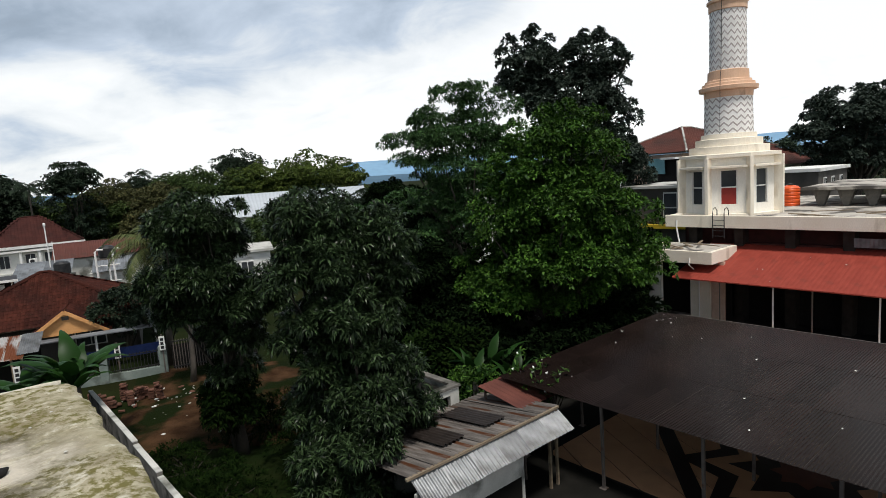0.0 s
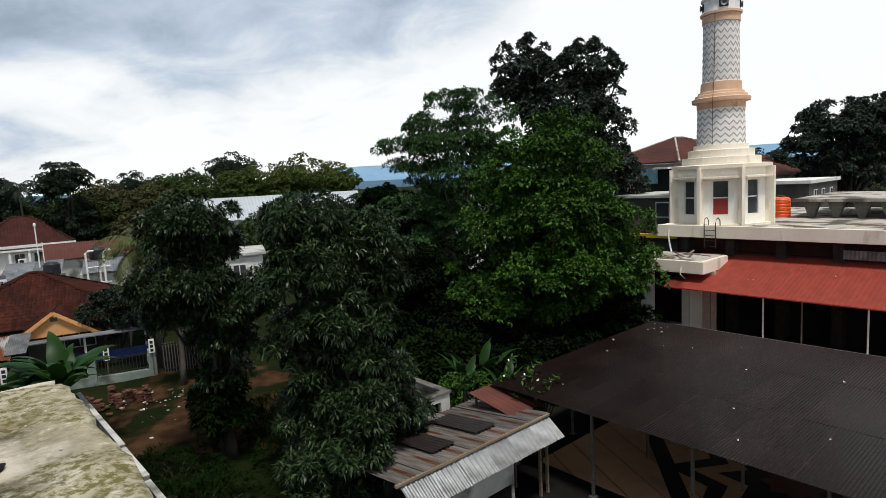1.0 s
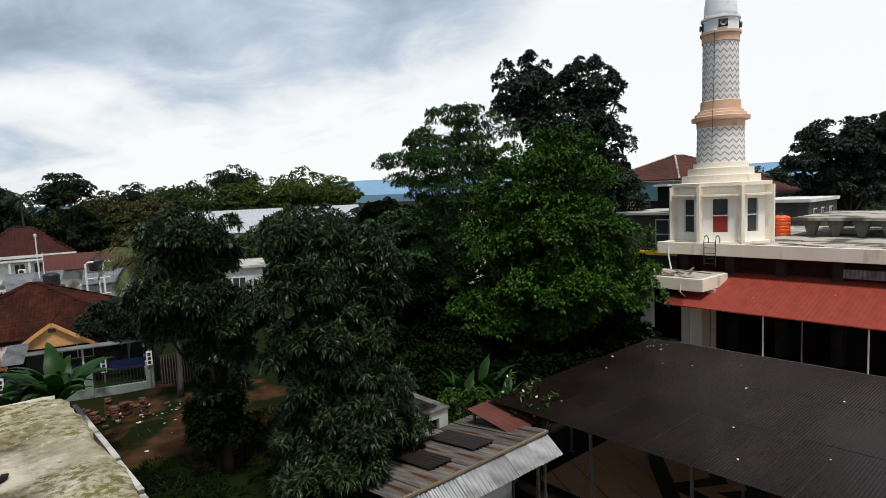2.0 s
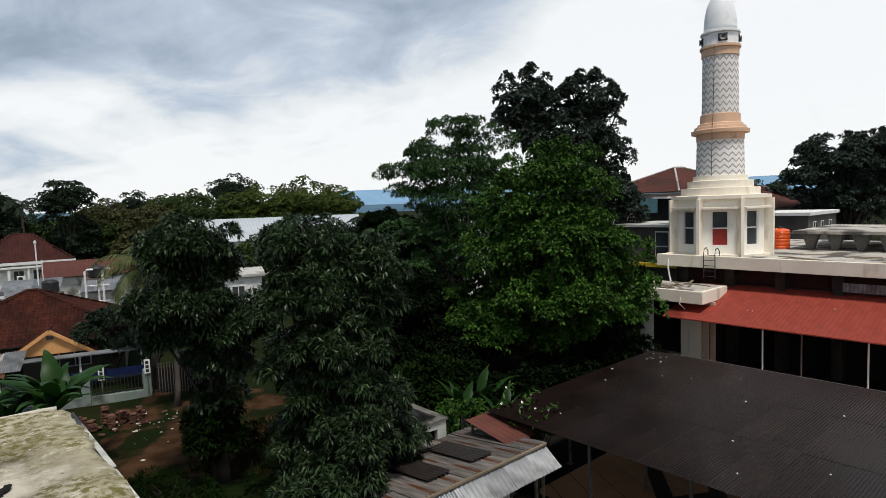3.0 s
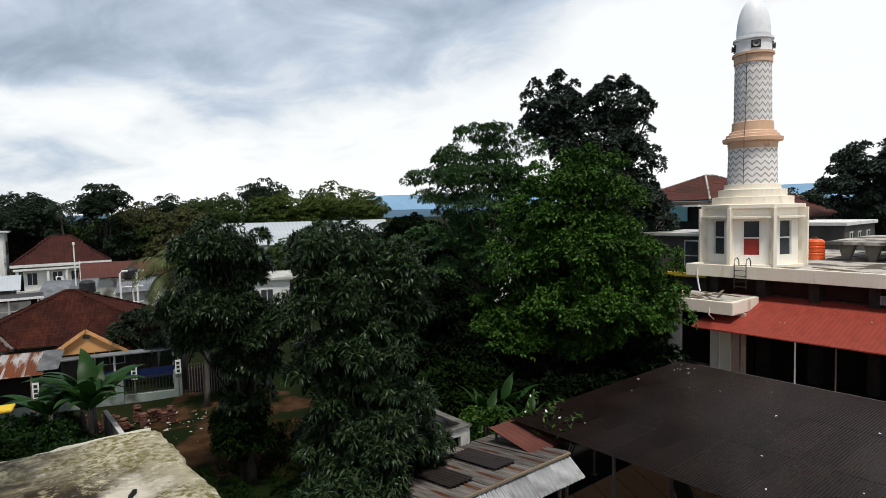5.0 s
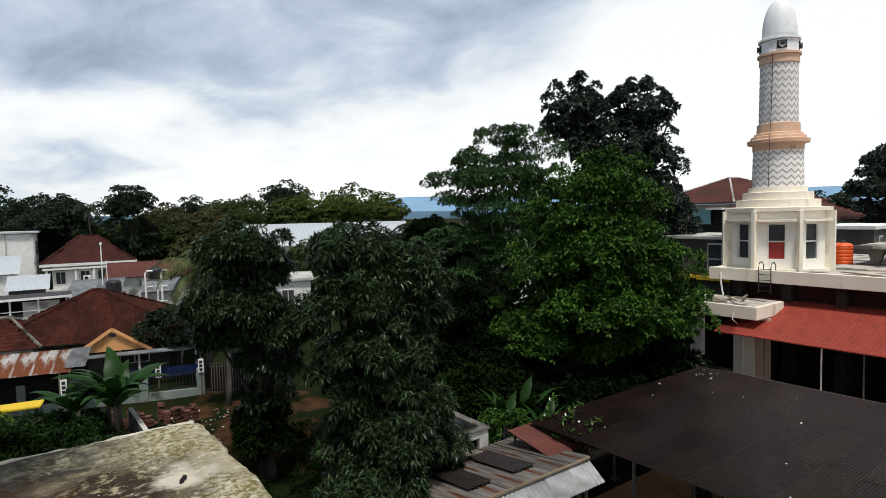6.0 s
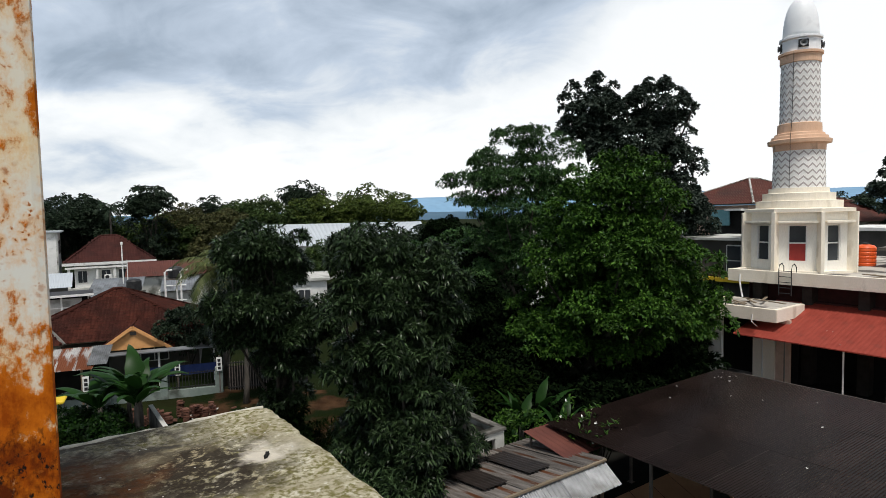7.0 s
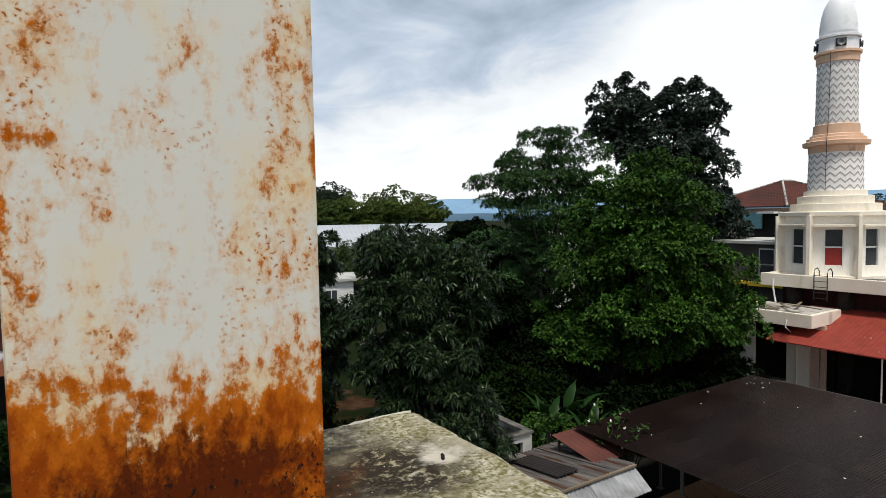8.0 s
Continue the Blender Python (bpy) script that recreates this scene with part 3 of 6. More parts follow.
def ledge_details(slab):
    """A thin crumbling mortar lip along the outer edge, a gouge and loose grit."""
    pale = mat("pale_mortar", (0.46, 0.43, 0.35), (0.66, 0.62, 0.53), 0.95, 60, 600, 0.8, depth=0.001)
    fine, rad = [], []
    for k in range(160):
        p = Vector((0.041 - 0.008 * k, 0.3955, 8.9))
        fine.append((p.x, p.y + 0.003 * noise.noise(Vector((p.x * 30, 1.2, 0))) + 0.0012 * noise.noise(p * 90), p.z - 0.0016 + 0.0008 * noise.noise(p * 70)))
        rad.append(max(0.0006, 0.0021 + 0.0016 * noise.noise(p * 95)))
    part("edge_lip", tube(fine, rad, 7), pale, slab, "pale mortar lip", smooth=True)
    rng = np.random.default_rng(6)
    scar = [(0.0005 + 0.0011 * k + 0.0008 * math.sin(k * 2.1), 0.2665 + 0.0017 * k, 8.9006) for k in range(7)]
    part("gouge", tube(scar, [0.0007, 0.0015, 0.0012, 0.0017, 0.0013, 0.0016, 0.0006], 6), SHADEBLACK, slab, "dark gouge", smooth=True)
    for k in range(46):
        x, y = 0.03 - abs(rng.normal()) * 0.16, 0.38 - abs(rng.normal()) * 0.14
        q = rng.uniform(0.0003, 0.0008)
        bm = bmesh.new()
        bmesh.ops.create_icosphere(bm, subdivisions=1, radius=q)
        for v in bm.verts:
            v.co = Vector((v.co.x * rng.uniform(0.7, 1.8), v.co.y * rng.uniform(0.7, 1.5), v.co.z * 0.5))
        part("grit", bm, OFFWHITE, slab, at=pose(x, y, 8.9 + q * 0.3))


ledge_details(slab)


def rust_post_material():
    m = bpy.data.materials.new("white_paint_with_rust")
    m.use_nodes = True
    ns, lk = m.node_tree.nodes, m.node_tree.links
    bsdf = ns["Principled BSDF"]
    co = ns.new("ShaderNodeTexCoord")
    streak = ns.new("ShaderNodeMapping")
    streak.inputs["Scale"].default_value = (1.0, 1.0, 0.62)
    lk.new(co.outputs["Object"], streak.inputs[0])

    def nz(scale, detail, rough=0.6):
        nd = ns.new("ShaderNodeTexNoise")
        nd.inputs["Scale"].default_value, nd.inputs["Detail"].default_value, nd.inputs["Roughness"].default_value = scale, detail, rough
        lk.new(streak.outputs[0], nd.inputs["Vector"])
        return nd.outputs["Fac"]

    def rng_map(v, a, b, c=0.0, d=1.0):
        nd = ns.new("ShaderNodeMapRange")
        for i, q in enumerate((a, b, c, d)):
            nd.inputs[i + 1].default_value = q
        lk.new(v, nd.inputs[0])
        return nd.outputs[0]

    def op(kind, a, b):
        nd = ns.new("ShaderNodeMath")
        nd.operation = kind
        for i, v in enumerate((a, b)):
            if isinstance(v, (int, float)):
                nd.inputs[i].default_value = v
            else:
                lk.new(v, nd.inputs[i])
        return nd.outputs[0]

    def mix(f, a, b):
        nd = ns.new("ShaderNodeMix")
        nd.data_type = "RGBA"
        lk.new(f, nd.inputs["Factor"])
        for key, v in (("A", a), ("B", b)):
            if isinstance(v, tuple):
                nd.inputs[key].default_value = (*v, 1)
            else:
                lk.new(v, nd.inputs[key])
        return nd.outputs["Result"]

    sp = ns.new("ShaderNodeSeparateXYZ")
    lk.new(co.outputs["Object"], sp.inputs[0])
    # rust creeps up from the foot and in from the edges, and breaks out in spots
    side = op("ABSOLUTE", sp.outputs["X"], 0.0)
    foot = op("ADD", rng_map(sp.outputs["Z"], 0.062, 0.142, 0.27, 0.0), rng_map(sp.outputs["Z"], 0.12, 0.19, 0.03, 0.0))
    foot = op("MULTIPLY", foot, rng_map(sp.outputs["X"], 0.048, 0.076, 1.0, 0.45))
    edge = op("ADD", rng_map(side, 0.020, 0.066, -0.01, 0.055), rng_map(side, 0.072, 0.079, 0.0, 0.035))
    patches = op("ADD", op("MULTIPLY", nz(46, 5, 0.6), 0.6), op("MULTIPLY", nz(130, 6, 0.7), 0.5))
    total = op("ADD", op("ADD", patches, foot), edge)
    heavy = rng_map(total, 0.64, 0.70)
    halo = rng_map(total, 0.56, 0.67)
    # single spots of rust, each with a pale orange ring, thicker towards the sides
    wob = ns.new("ShaderNodeMix")
    wob.data_type = "VECTOR"
    wob.inputs["Factor"].default_value = 0.006
    nzc = ns.new("ShaderNodeTexNoise")
    nzc.inputs["Scale"].default_value, nzc.inputs["Detail"].default_value = 260, 4
    lk.new(co.outputs["Object"], nzc.inputs["Vector"])
    lk.new(co.outputs["Object"], wob.inputs["A"])
    lk.new(nzc.outputs["Color"], wob.inputs["B"])
    crowd = op("ADD", nz(22, 4, 0.6), edge)
    spots, rings = None, None
    for scale, lo, hi in ((75, 0.52, 0.64), (150, 0.48, 0.62), (300, 0.50, 0.62)):
        vor = ns.new("ShaderNodeTexVoronoi")
        vor.inputs["Scale"].default_value = scale
        lk.new(wob.outputs["Result"], vor.inputs["Vector"])
        pick = op("MULTIPLY", rng_map(vor.outputs["Color"], 0.45, 0.62), rng_map(crowd, lo, hi))
        core = op("MULTIPLY", rng_map(vor.outputs["Distance"], 0.30, 0.12), pick)
        ring = op("MULTIPLY", rng_map(vor.outputs["Distance"], 0.62, 0.15), pick)
        spots, rings = (core, ring) if spots is None else (op("MAXIMUM", spots, core), op("MAXIMUM", rings, ring))
    paint = mix(nz(14, 5), (0.545, 0.545, 0.525), (0.60, 0.585, 0.535))
    paint = mix(op("MULTIPLY", rng_map(op("ADD", op("ADD", nz(18, 6, 0.6), edge), op("MULTIPLY", foot, 0.6)), 0.52, 0.78), 0.8), paint, (0.66, 0.51, 0.27))
    paint = mix(op("MULTIPLY", halo, 0.6), paint, (0.58, 0.27, 0.055))
    paint = mix(op("MULTIPLY", rings, 0.6), paint, (0.56, 0.25, 0.045))
    rust = mix(rng_map(op("ADD", total, op("MULTIPLY", nz(90, 7, 0.7), 0.5)), 0.90, 1.12), (0.47, 0.125, 0.006), (0.22, 0.040, 0.001))
    deep = op("ADD", rng_map(sp.outputs["Z"], 0.065, 0.115, 0.20, -0.06), rng_map(side, 0.03, 0.075, 0.05, -0.14))
    rust = mix(rng_map(op("ADD", nz(60, 8, 0.75), deep), 0.54, 0.70), rust, (0.075, 0.012, 0.001))
    rust = mix(op("MULTIPLY", rng_map(nz(230, 5, 0.7), 0.55, 0.62), rng_map(sp.outputs["Z"], 0.095, 0.065)), rust, (0.012, 0.006, 0.004))
    col = mix(heavy, paint, rust)
    col = mix(spots, col, (0.27, 0.075, 0.010))
    lk.new(col, bsdf.inputs["Base Color"])
    lk.new(rng_map(heavy, 0, 1, 0.45, 0.95), bsdf.inputs["Roughness"])
    bsdf.inputs["Specular IOR Level"].default_value = 0.12
    bp = ns.new("ShaderNodeBump")
    bp.inputs["Strength"].default_value, bp.inputs["Distance"].default_value = 0.6, 0.002
    lk.new(op("ADD", op("MULTIPLY", heavy, nz(160, 5)), op("MULTIPLY", spots, 0.12)), bp.inputs["Height"])
    lk.new(bp.outputs[0], bsdf.inputs["Normal"])
    return m


def rusty_post():
    bm = box(-0.0795, 0, 0, 0.0795, 0.16, 2.2, bevel=0.005)
    return solid("steel_post", bm, rust_post_material(), "white-painted square steel post eaten by orange rust", "post", m=QUARTER @ pose(-0.2135, 0.19, 8.9))


rusty_post()


# ---- mosque ----
def corrugated_canopy():
    t = thing("canopy", QUARTER, "dark brown corrugated courtyard canopy on thin steel posts", "canopy")
    w, ln = 0.85, 3.25
    me = mesh_of("roof_sheet", sheet(w * 12 / 11, ln + 0.08, w / 11, 0.0095, steps=4), BROWNSHEET)
    rng = random.Random(5)
    for c in range(22):
        for r in range(3):
            x, y = 12.45 + r * 3.22, 12.5 - c * w
            lift = 0.004 * (2 - r) + 0.0015 * (c % 2) + rng.uniform(0, 0.001)
            # x of the sheet runs towards -y of the yard, its length towards +x
            m = Matrix(((0, 1, 0, x), (-1, 0, 0, y), (0, 0, 1, 2.585 + lift + 0.008 * r), (0, 0, 0, 1)))
            part("roof_sheet", me, None, t, at=m @ pose(0, 0, 0, rng.uniform(-0.08, 0.08), rng.uniform(-0.1, 0.1), 0))
    part("gutter", box(22.22, -6, 2.57, 22.26, 11.55, 2.615, 0.005), STEEL, t, "grey gutter edge")
    # thin lap strips over every other joint
    for c in range(4, 22, 2):
        part("joint_strip", box(12.5, 12.5 - c * w - 0.012, 2.594, 15.7 - 0.4 * (c % 3), 12.5 - c * w, 2.5985), PIERDARK, t)
    for x in (12.88, 15.76, 18.64, 21.52):
        part("edge_beam", box(x, -6, 2.46, x + 0.08, 12.3, 2.56), STEEL, t)
    post = mesh_of("post", box(-0.035, -0.035, 0, 0.035, 0.035, 2.46), STEEL)
    foot = mesh_of("base_plate", box(-0.1, -0.1, 0, 0.1, 0.1, 0.02), STEEL)
    for px in (12.92, 15.8, 18.68, 21.56):
        for k in range(7):
            p = part("post", post, None, t, at=pose(px, 11.9 - k * 2.82, 0.0))
            part("base_plate", foot, None, p, at=pose(0, 0, 0.0))
    return t


corrugated_canopy()


def patio():
    t = thing("patio", QUARTER, "tan paved mosque courtyard with black star inlay", "courtyard", kind="structure")
    x0, x1, y0, y1 = 13.4, 27.0, -6.0, 11.45
    part("slab", box(x0, y0, 0, x1, y1, 0.05), PAVEDARK, t)
    # long strips of paving laid askew, cut to the edge of the court
    d = Vector((math.cos(radians(62)), math.sin(radians(62)), 0))
    n = Vector((-d.y, d.x, 0))

    def cut(poly, axis, lim, keep_above):
        res = []
        for (a, b) in zip(poly, poly[1:] + poly[:1]):
            ina, inb = (a[axis] >= lim) == keep_above, (b[axis] >= lim) == keep_above
            if ina:
                res.append(a)
            if ina != inb:
                u = (lim - a[axis]) / (b[axis] - a[axis])
                res.append((a[0] + (b[0] - a[0]) * u, a[1] + (b[1] - a[1]) * u))
        return res

    for k in range(-16, 20):
        p = n * (-7.07 - k * 0.9) + d * 2.0
        poly = [((p + n * u + d * v).x, (p + n * u + d * v).y) for u, v in ((0.02, -22), (0.88, -22), (0.88, 34), (0.02, 34))]
        for axis, lim, up in ((0, x0 + 0.02, True), (0, x1 - 0.02, False), (1, y0 + 0.02, True), (1, y1 - 0.02, False)):
            poly = cut(poly, axis, lim, up) if len(poly) > 2 else []
        if len(poly) > 2:
            part("paving_strip", prism(poly, 0.045, 0.075), PAVE, t)

    def star(cx, cy, r0, r1, n, z, material, name):
        pts = []
        for k in range(2 * n):
            a = math.pi * k / n + 0.39
            r = r0 if k % 2 == 0 else r1
            pts.append((cx + r * math.cos(a), cy + r * math.sin(a)))
        part(name, prism(pts, z, z + 0.004), material, t)

    def strip(pts, wid, z):
        for (ax, ay), (bx, by) in zip(pts, pts[1:]):
            d = Vector((bx - ax, by - ay, 0)).normalized()
            n = Vector((-d.y, d.x, 0)) * wid / 2
            e = d * wid * 0.35
            part("inlay_band", prism([(ax - e.x + n.x, ay - e.y + n.y), (ax - e.x - n.x, ay - e.y - n.y), (bx + e.x - n.x, by + e.y - n.y), (bx + e.x + n.x, by + e.y + n.y)], z, z + 0.004), PAVEDARK, t)

    star(17.0, 5.4, 3.3, 2.3, 8, 0.080, PAVEDARK, "inlay_star")
    star(17.0, 5.4, 2.6, 1.75, 8, 0.086, PAVE, "inlay_star")
    star(17.0, 5.4, 1.9, 1.2, 8, 0.092, PAVEDARK, "inlay_star")
    star(17.0, 5.4, 0.85, 0.6, 8, 0.098, PAVERED, "inlay_star")
    strip([(18.9, 11.0), (13.6, 6.68)], 0.5, 0.080)
    strip([(13.7, 2.6), (16.0, 0.8), (20.0, 0.6)], 0.55, 0.080)
    return t


def mosque():
    t = thing("mosque_hall", QUARTER, "cream mosque hall with flat roof and deep fascia", "building")
    # roof slab and fascia
    part("roof_slab", box(30.95, -14, 5.2, 46, 16.5, 5.62), ROOFDECK, t, "stained flat concrete roof deck")
    part("fascia", box(30.7, -14, 5.12, 30.94, 16.9, 5.76, 0.02), CREAM, t)
    part("fascia", box(30.95, 16.52, 5.12, 42, 16.9, 5.74, 0.02), CREAM, t)
    # Hall shade is painted: black panel and floor, near-black maroon above.
    part("back_wall", box(32.0, -14, 0, 32.2, 16.4, 3.9), SHADEBLACK, t, "black panel painted as the open hall shade")
    part("upper_wall", box(32.0, -14, 3.91, 32.2, 16.4, 5.2), REDWALL, t, "maroon wall darkened for the shade below the roof")
    # Pier colour is darkened to hold the shade under roof and awning.
    for k in range(12):
        y = 15.4 - k * 2.45
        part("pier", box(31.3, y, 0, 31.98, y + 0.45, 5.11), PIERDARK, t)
    part("clerestory_beam", box(31.6, -14, 4.05, 31.98, 13.0, 4.28), REDWALL, t, "maroon beam above the awning")
    part("floor", box(26.5, -14, 0.0, 32, 16.4, 0.12), SHADEBLACK, t)
    # entrance block with its own flat canopy
    part("entrance_slab", prism([(27.9, 13.0), (30.68, 13.0), (30.68, 16.9), (27.9, 16.9)], 3.66, 4.27, bevel=0.015), CREAM, t, "cream flat entrance canopy")
    part("entrance_deck", prism([(28.1, 13.2), (30.6, 13.2), (30.6, 16.7), (28.1, 16.7)], 4.275, 4.285), ROOFDECK, t)
    part("entrance_wall", box(28.75, 16.15, 0, 29.0, 16.85, 3.65, 0.01), WHITE, t, "white rendered pier")
    part("entrance_wall", box(28.9, 13.55, 0, 29.1, 14.6, 3.65, 0.01), CREAM, t)
    part("entrance_wall", box(28.95, 12.9, 0, 29.15, 13.53, 3.65, 0.01), PINKWALL, t)
    part("entrance_step", box(28.2, 14.6, 0.13, 29.2, 16.2, 0.75), DARKCONC, t)
    # Black panel paints the shade of the entrance recess.
    part("recess", box(29.8, 12.9, 0, 29.9, 16.8, 3.5), SHADEBLACK, t)
    return t


def red_awning():
    t = thing("red_awning", QUARTER, "red painted sheet-metal awning along the hall", "awning")
    fall = math.degrees(math.atan2(4.2 - 3.02, 31.55 - 27.3))
    ln = math.hypot(4.2 - 3.02, 31.55 - 27.3)
    me = mesh_of("roof_sheet", sheet(1.02, ln, 0.2, 0.009, steps=4), REDMETAL)
    for k in range(20):
        y = 13.72 - k * 1.0
        m = Matrix(((0, -1, 0, 31.55), (1, 0, 0, y), (0, 0, 1, 4.2 + 0.004 * (k % 2)), (0, 0, 0, 1))) @ pose(0, 0, 0, -fall, 0, 0)
        part("roof_sheet", me, None, t, at=m)
    # cut corner running under the entrance canopy
    bm = bmesh.new()
    a = [bm.verts.new(v) for v in ((27.3, 14.7, 3.02), (28.6, 14.72, 3.4), (29.6, 14.72, 3.66), (31.5, 14.72, 4.19), (31.5, 13.75, 4.19), (27.3, 13.75, 3.02))]
    bm.faces.new(a)
    bmesh.ops.solidify(bm, geom=bm.faces[:], thickness=0.01)
    part("end_sheet", bm, REDMETAL, t)
    part("edge_trim", box(27.27, -6.3, 2.97, 27.31, 14.7, 3.02), REDMETAL, t)
    me = mesh_of("post", tube([(0, 0, 0.1), (0, 0, 3.0)], 0.035, 8), WHITE)
    dark = mesh_of("post", tube([(0, 0, 0.1), (0, 0, 3.0)], 0.035, 8), STEEL)
    for k, y in enumerate((12.5, 10.14, 8.58, 6.2, 3.9, 1.5, -1.0, -3.5)):
        part("post", me if k in (1, 3, 5) else dark, None, t, at=pose(27.6, y, 0.0))
    part("zinc_patch", mesh_of("zinc_patch", sheet(2.6, 0.42, 0.16, 0.03), ZINC), None, t, "bright zinc upstand sheet", at=Matrix(((0, 0, -1, 31.2), (-1, 0, 0, 8.05), (0, -1, 0, 4.75), (0, 0, 0, 1))))
    return t


patio()
mosque()
red_awning()

KIOSK = Vector((16.55, 33.30, 0.0))


def minaret():
    t = thing("minaret", pose(KIOSK.x, KIOSK.y, 5.62, 0, 0, math.degrees(math.atan2(KIOSK.y, KIOSK.x))), "cream octagonal minaret with zigzag mosaic and white dome", "minaret")
    ap = 2.25
    R = ap / math.cos(math.pi / 8)
    # eight walls with tall windows, fins at the corners
    half = ap * math.tan(math.pi / 8)
    wall = bmesh.new()
    for z0, z1, y0, y1 in ((0, 0.62, -half, half), (2.42, 3.1, -half, half), (0.62, 2.42, -half, -0.42), (0.62, 2.42, 0.42, half)):
        box(ap - 0.2, y0, z0, ap, y1, z1, bm=wall)
    wall_me = mesh_of("wall", wall, KIOSKWALL)
    win_me = mesh_of("frame", box(ap - 0.16, -0.42, 1.50, ap - 0.06, 0.42, 1.57), WHITE)
    side_me = mesh_of("frame_side", box(ap - 0.16, -0.42, 0.63, ap - 0.02, -0.36, 2.41), WHITE)
    pane_me = mesh_of("pane", box(ap - 0.13, -0.37, 1.57, ap - 0.11, 0.37, 2.41), DARKGLASS)
    low_me = mesh_of("pane", box(ap - 0.13, -0.37, 0.63, ap - 0.11, 0.37, 1.50), DARKGLASS)
    red_me = mesh_of("panel", box(ap - 0.13, -0.37, 0.63, ap - 0.11, 0.37, 1.50), REDPANEL)
    eave_me = mesh_of("eave", box(ap, -half + 0.05, 2.55, ap + 0.42, half - 0.05, 2.68, 0.02), CREAM)
    fin_me = mesh_of("fin", box(R - 0.12, -0.09, 0.0, R + 0.42, 0.09, 3.12, 0.012), CREAM)
    sill_me = mesh_of("sill", box(ap, -half, 0.0, ap + 0.3, half, 0.12), CREAM)
    for k in range(8):
        turn = pose(0, 0, 0, 0, 0, 45 * k + 180)
        part("wall", wall_me, None, t, at=turn)
        w = part("window", win_me, None, t, at=turn)
        part("frame_side", side_me, None, w)
        part("frame_side", side_me, None, w, at=pose(0, 0.78, 0))
        part("pane", pane_me, None, w)
        part("pane", red_me if k == 0 else low_me, None, w, "red lower panel" if k == 0 else "")
        part("eave", eave_me, None, t, at=turn)
        part("sill", sill_me, None, t, at=turn)
        part("fin", fin_me, None, t, at=pose(0, 0, 0, 0, 0, 45 * k + 22.5))
    part("kiosk_roof", lathe([(R + 0.02, 3.1), (R + 0.3, 3.12), (R + 0.3, 3.3), (R - 0.3, 3.34)], 8, turn=math.pi / 8), CREAM, t)
    part("plinth", lathe([(2.05, 3.3), (2.05, 3.72), (1.72, 3.74), (1.72, 4.12), (1.44, 4.15), (1.42, 4.4)], 40), CREAM, t)

    def zigzag(zb, zt, rb, rt, rows, name):
        """White shaft with proud grey-brown zigzag courses."""
        part(name, lathe([(rb, zb), (rt, zt)], 48), ZIGWHITE, t, "white mosaic shaft")
        teeth = 18
        step = (zt - zb) / rows
        thick = step * 0.28
        for r in range(rows):
            bm = bmesh.new()
            base = zb + (r + 0.5) * step
            cols = []
            for k in range(teeth * 2):
                a = math.pi * k / teeth
                zz = base + (0.3 * step if k % 2 else -0.3 * step)
                rad = rb + (rt - rb) * (zz - zb) / (zt - zb)
                col = [bm.verts.new(((rad + o) * math.cos(a), (rad + o) * math.sin(a), zz + dz)) for o, dz in ((-0.01, -thick / 2), (0.012, -thick / 2), (0.012, thick / 2), (-0.01, thick / 2))]
                cols.append(col)
            for k in range(len(cols)):
                c0, c1 = cols[k], cols[(k + 1) % len(cols)]
                for i in range(3):
                    bm.faces.new((c0[i], c1[i], c1[i + 1], c0[i + 1]))
            part("zigzag_course", bm, GREYTILE, t)

    zigzag(4.4, 6.38, 1.26, 1.21, 6, "lower_shaft")
    part("gallery", lathe([(1.24, 6.38), (1.26, 6.72), (1.5, 6.76), (1.52, 6.95), (1.36, 7.0), (1.34, 7.14), (1.2, 7.18), (1.18, 7.3), (1.06, 7.34), (1.04, 7.82), (0.96, 7.85)], 48), PEACH, t, "peach moulded gallery ring")
    zigzag(7.82, 11.0, 0.95, 0.91, 9, "upper_shaft")
    part("collar", lathe([(0.93, 11.0), (0.97, 11.02), (0.97, 11.4), (1.06, 11.44), (1.06, 11.56), (0.9, 11.6)], 48), PEACH, t)
    part("drum", lathe([(0.92, 11.6), (0.92, 12.2), (1.02, 12.24), (1.02, 12.34), (0.84, 12.38)], 48), DOMEWHITE, t, "white drum below the dome")
    prof = [(0.86 * math.cos(a) ** 0.8, 12.38 + 2.1 * math.sin(a) ** 0.95) for a in [i * math.pi / 2 / 18 for i in range(18)]]
    part("dome", lathe(prof + [(0.03, 14.48), (0.02, 14.75)], 48), DOMEWHITE, t, "white pointed dome", smooth=True)
    for a in (188, 278, 98, 8):
        hp = part("loudspeaker_box", box(0.86, -0.23, 11.72, 0.96, 0.23, 12.12), BLACKSTEEL, t, "black speaker opening", at=pose(0, 0, 0, 0, 0, a))
        horn = lathe([(0.05, 0), (0.08, 0.08), (0.17, 0.2), (0.18, 0.21), (0.15, 0.2), (0.04, 0.1)], 20)
        part("horn", horn, ZINC, hp, at=pose(0.86, 0, 11.92, 0, 90, 0))
    part("lightning_cable", tube([(-1.33, 0.42, 4.3), (-1.24, 0.42, 5.4), (-1.18, 0.4, 6.4), (-1.56, 0.4, 6.8), (-1.0, 0.35, 7.9), (-0.92, 0.32, 9.4), (-0.9, 0.3, 11.0), (-1.1, 0.3, 11.5)], 0.014, 5), BLACKSTEEL, t)
    return t


minaret()


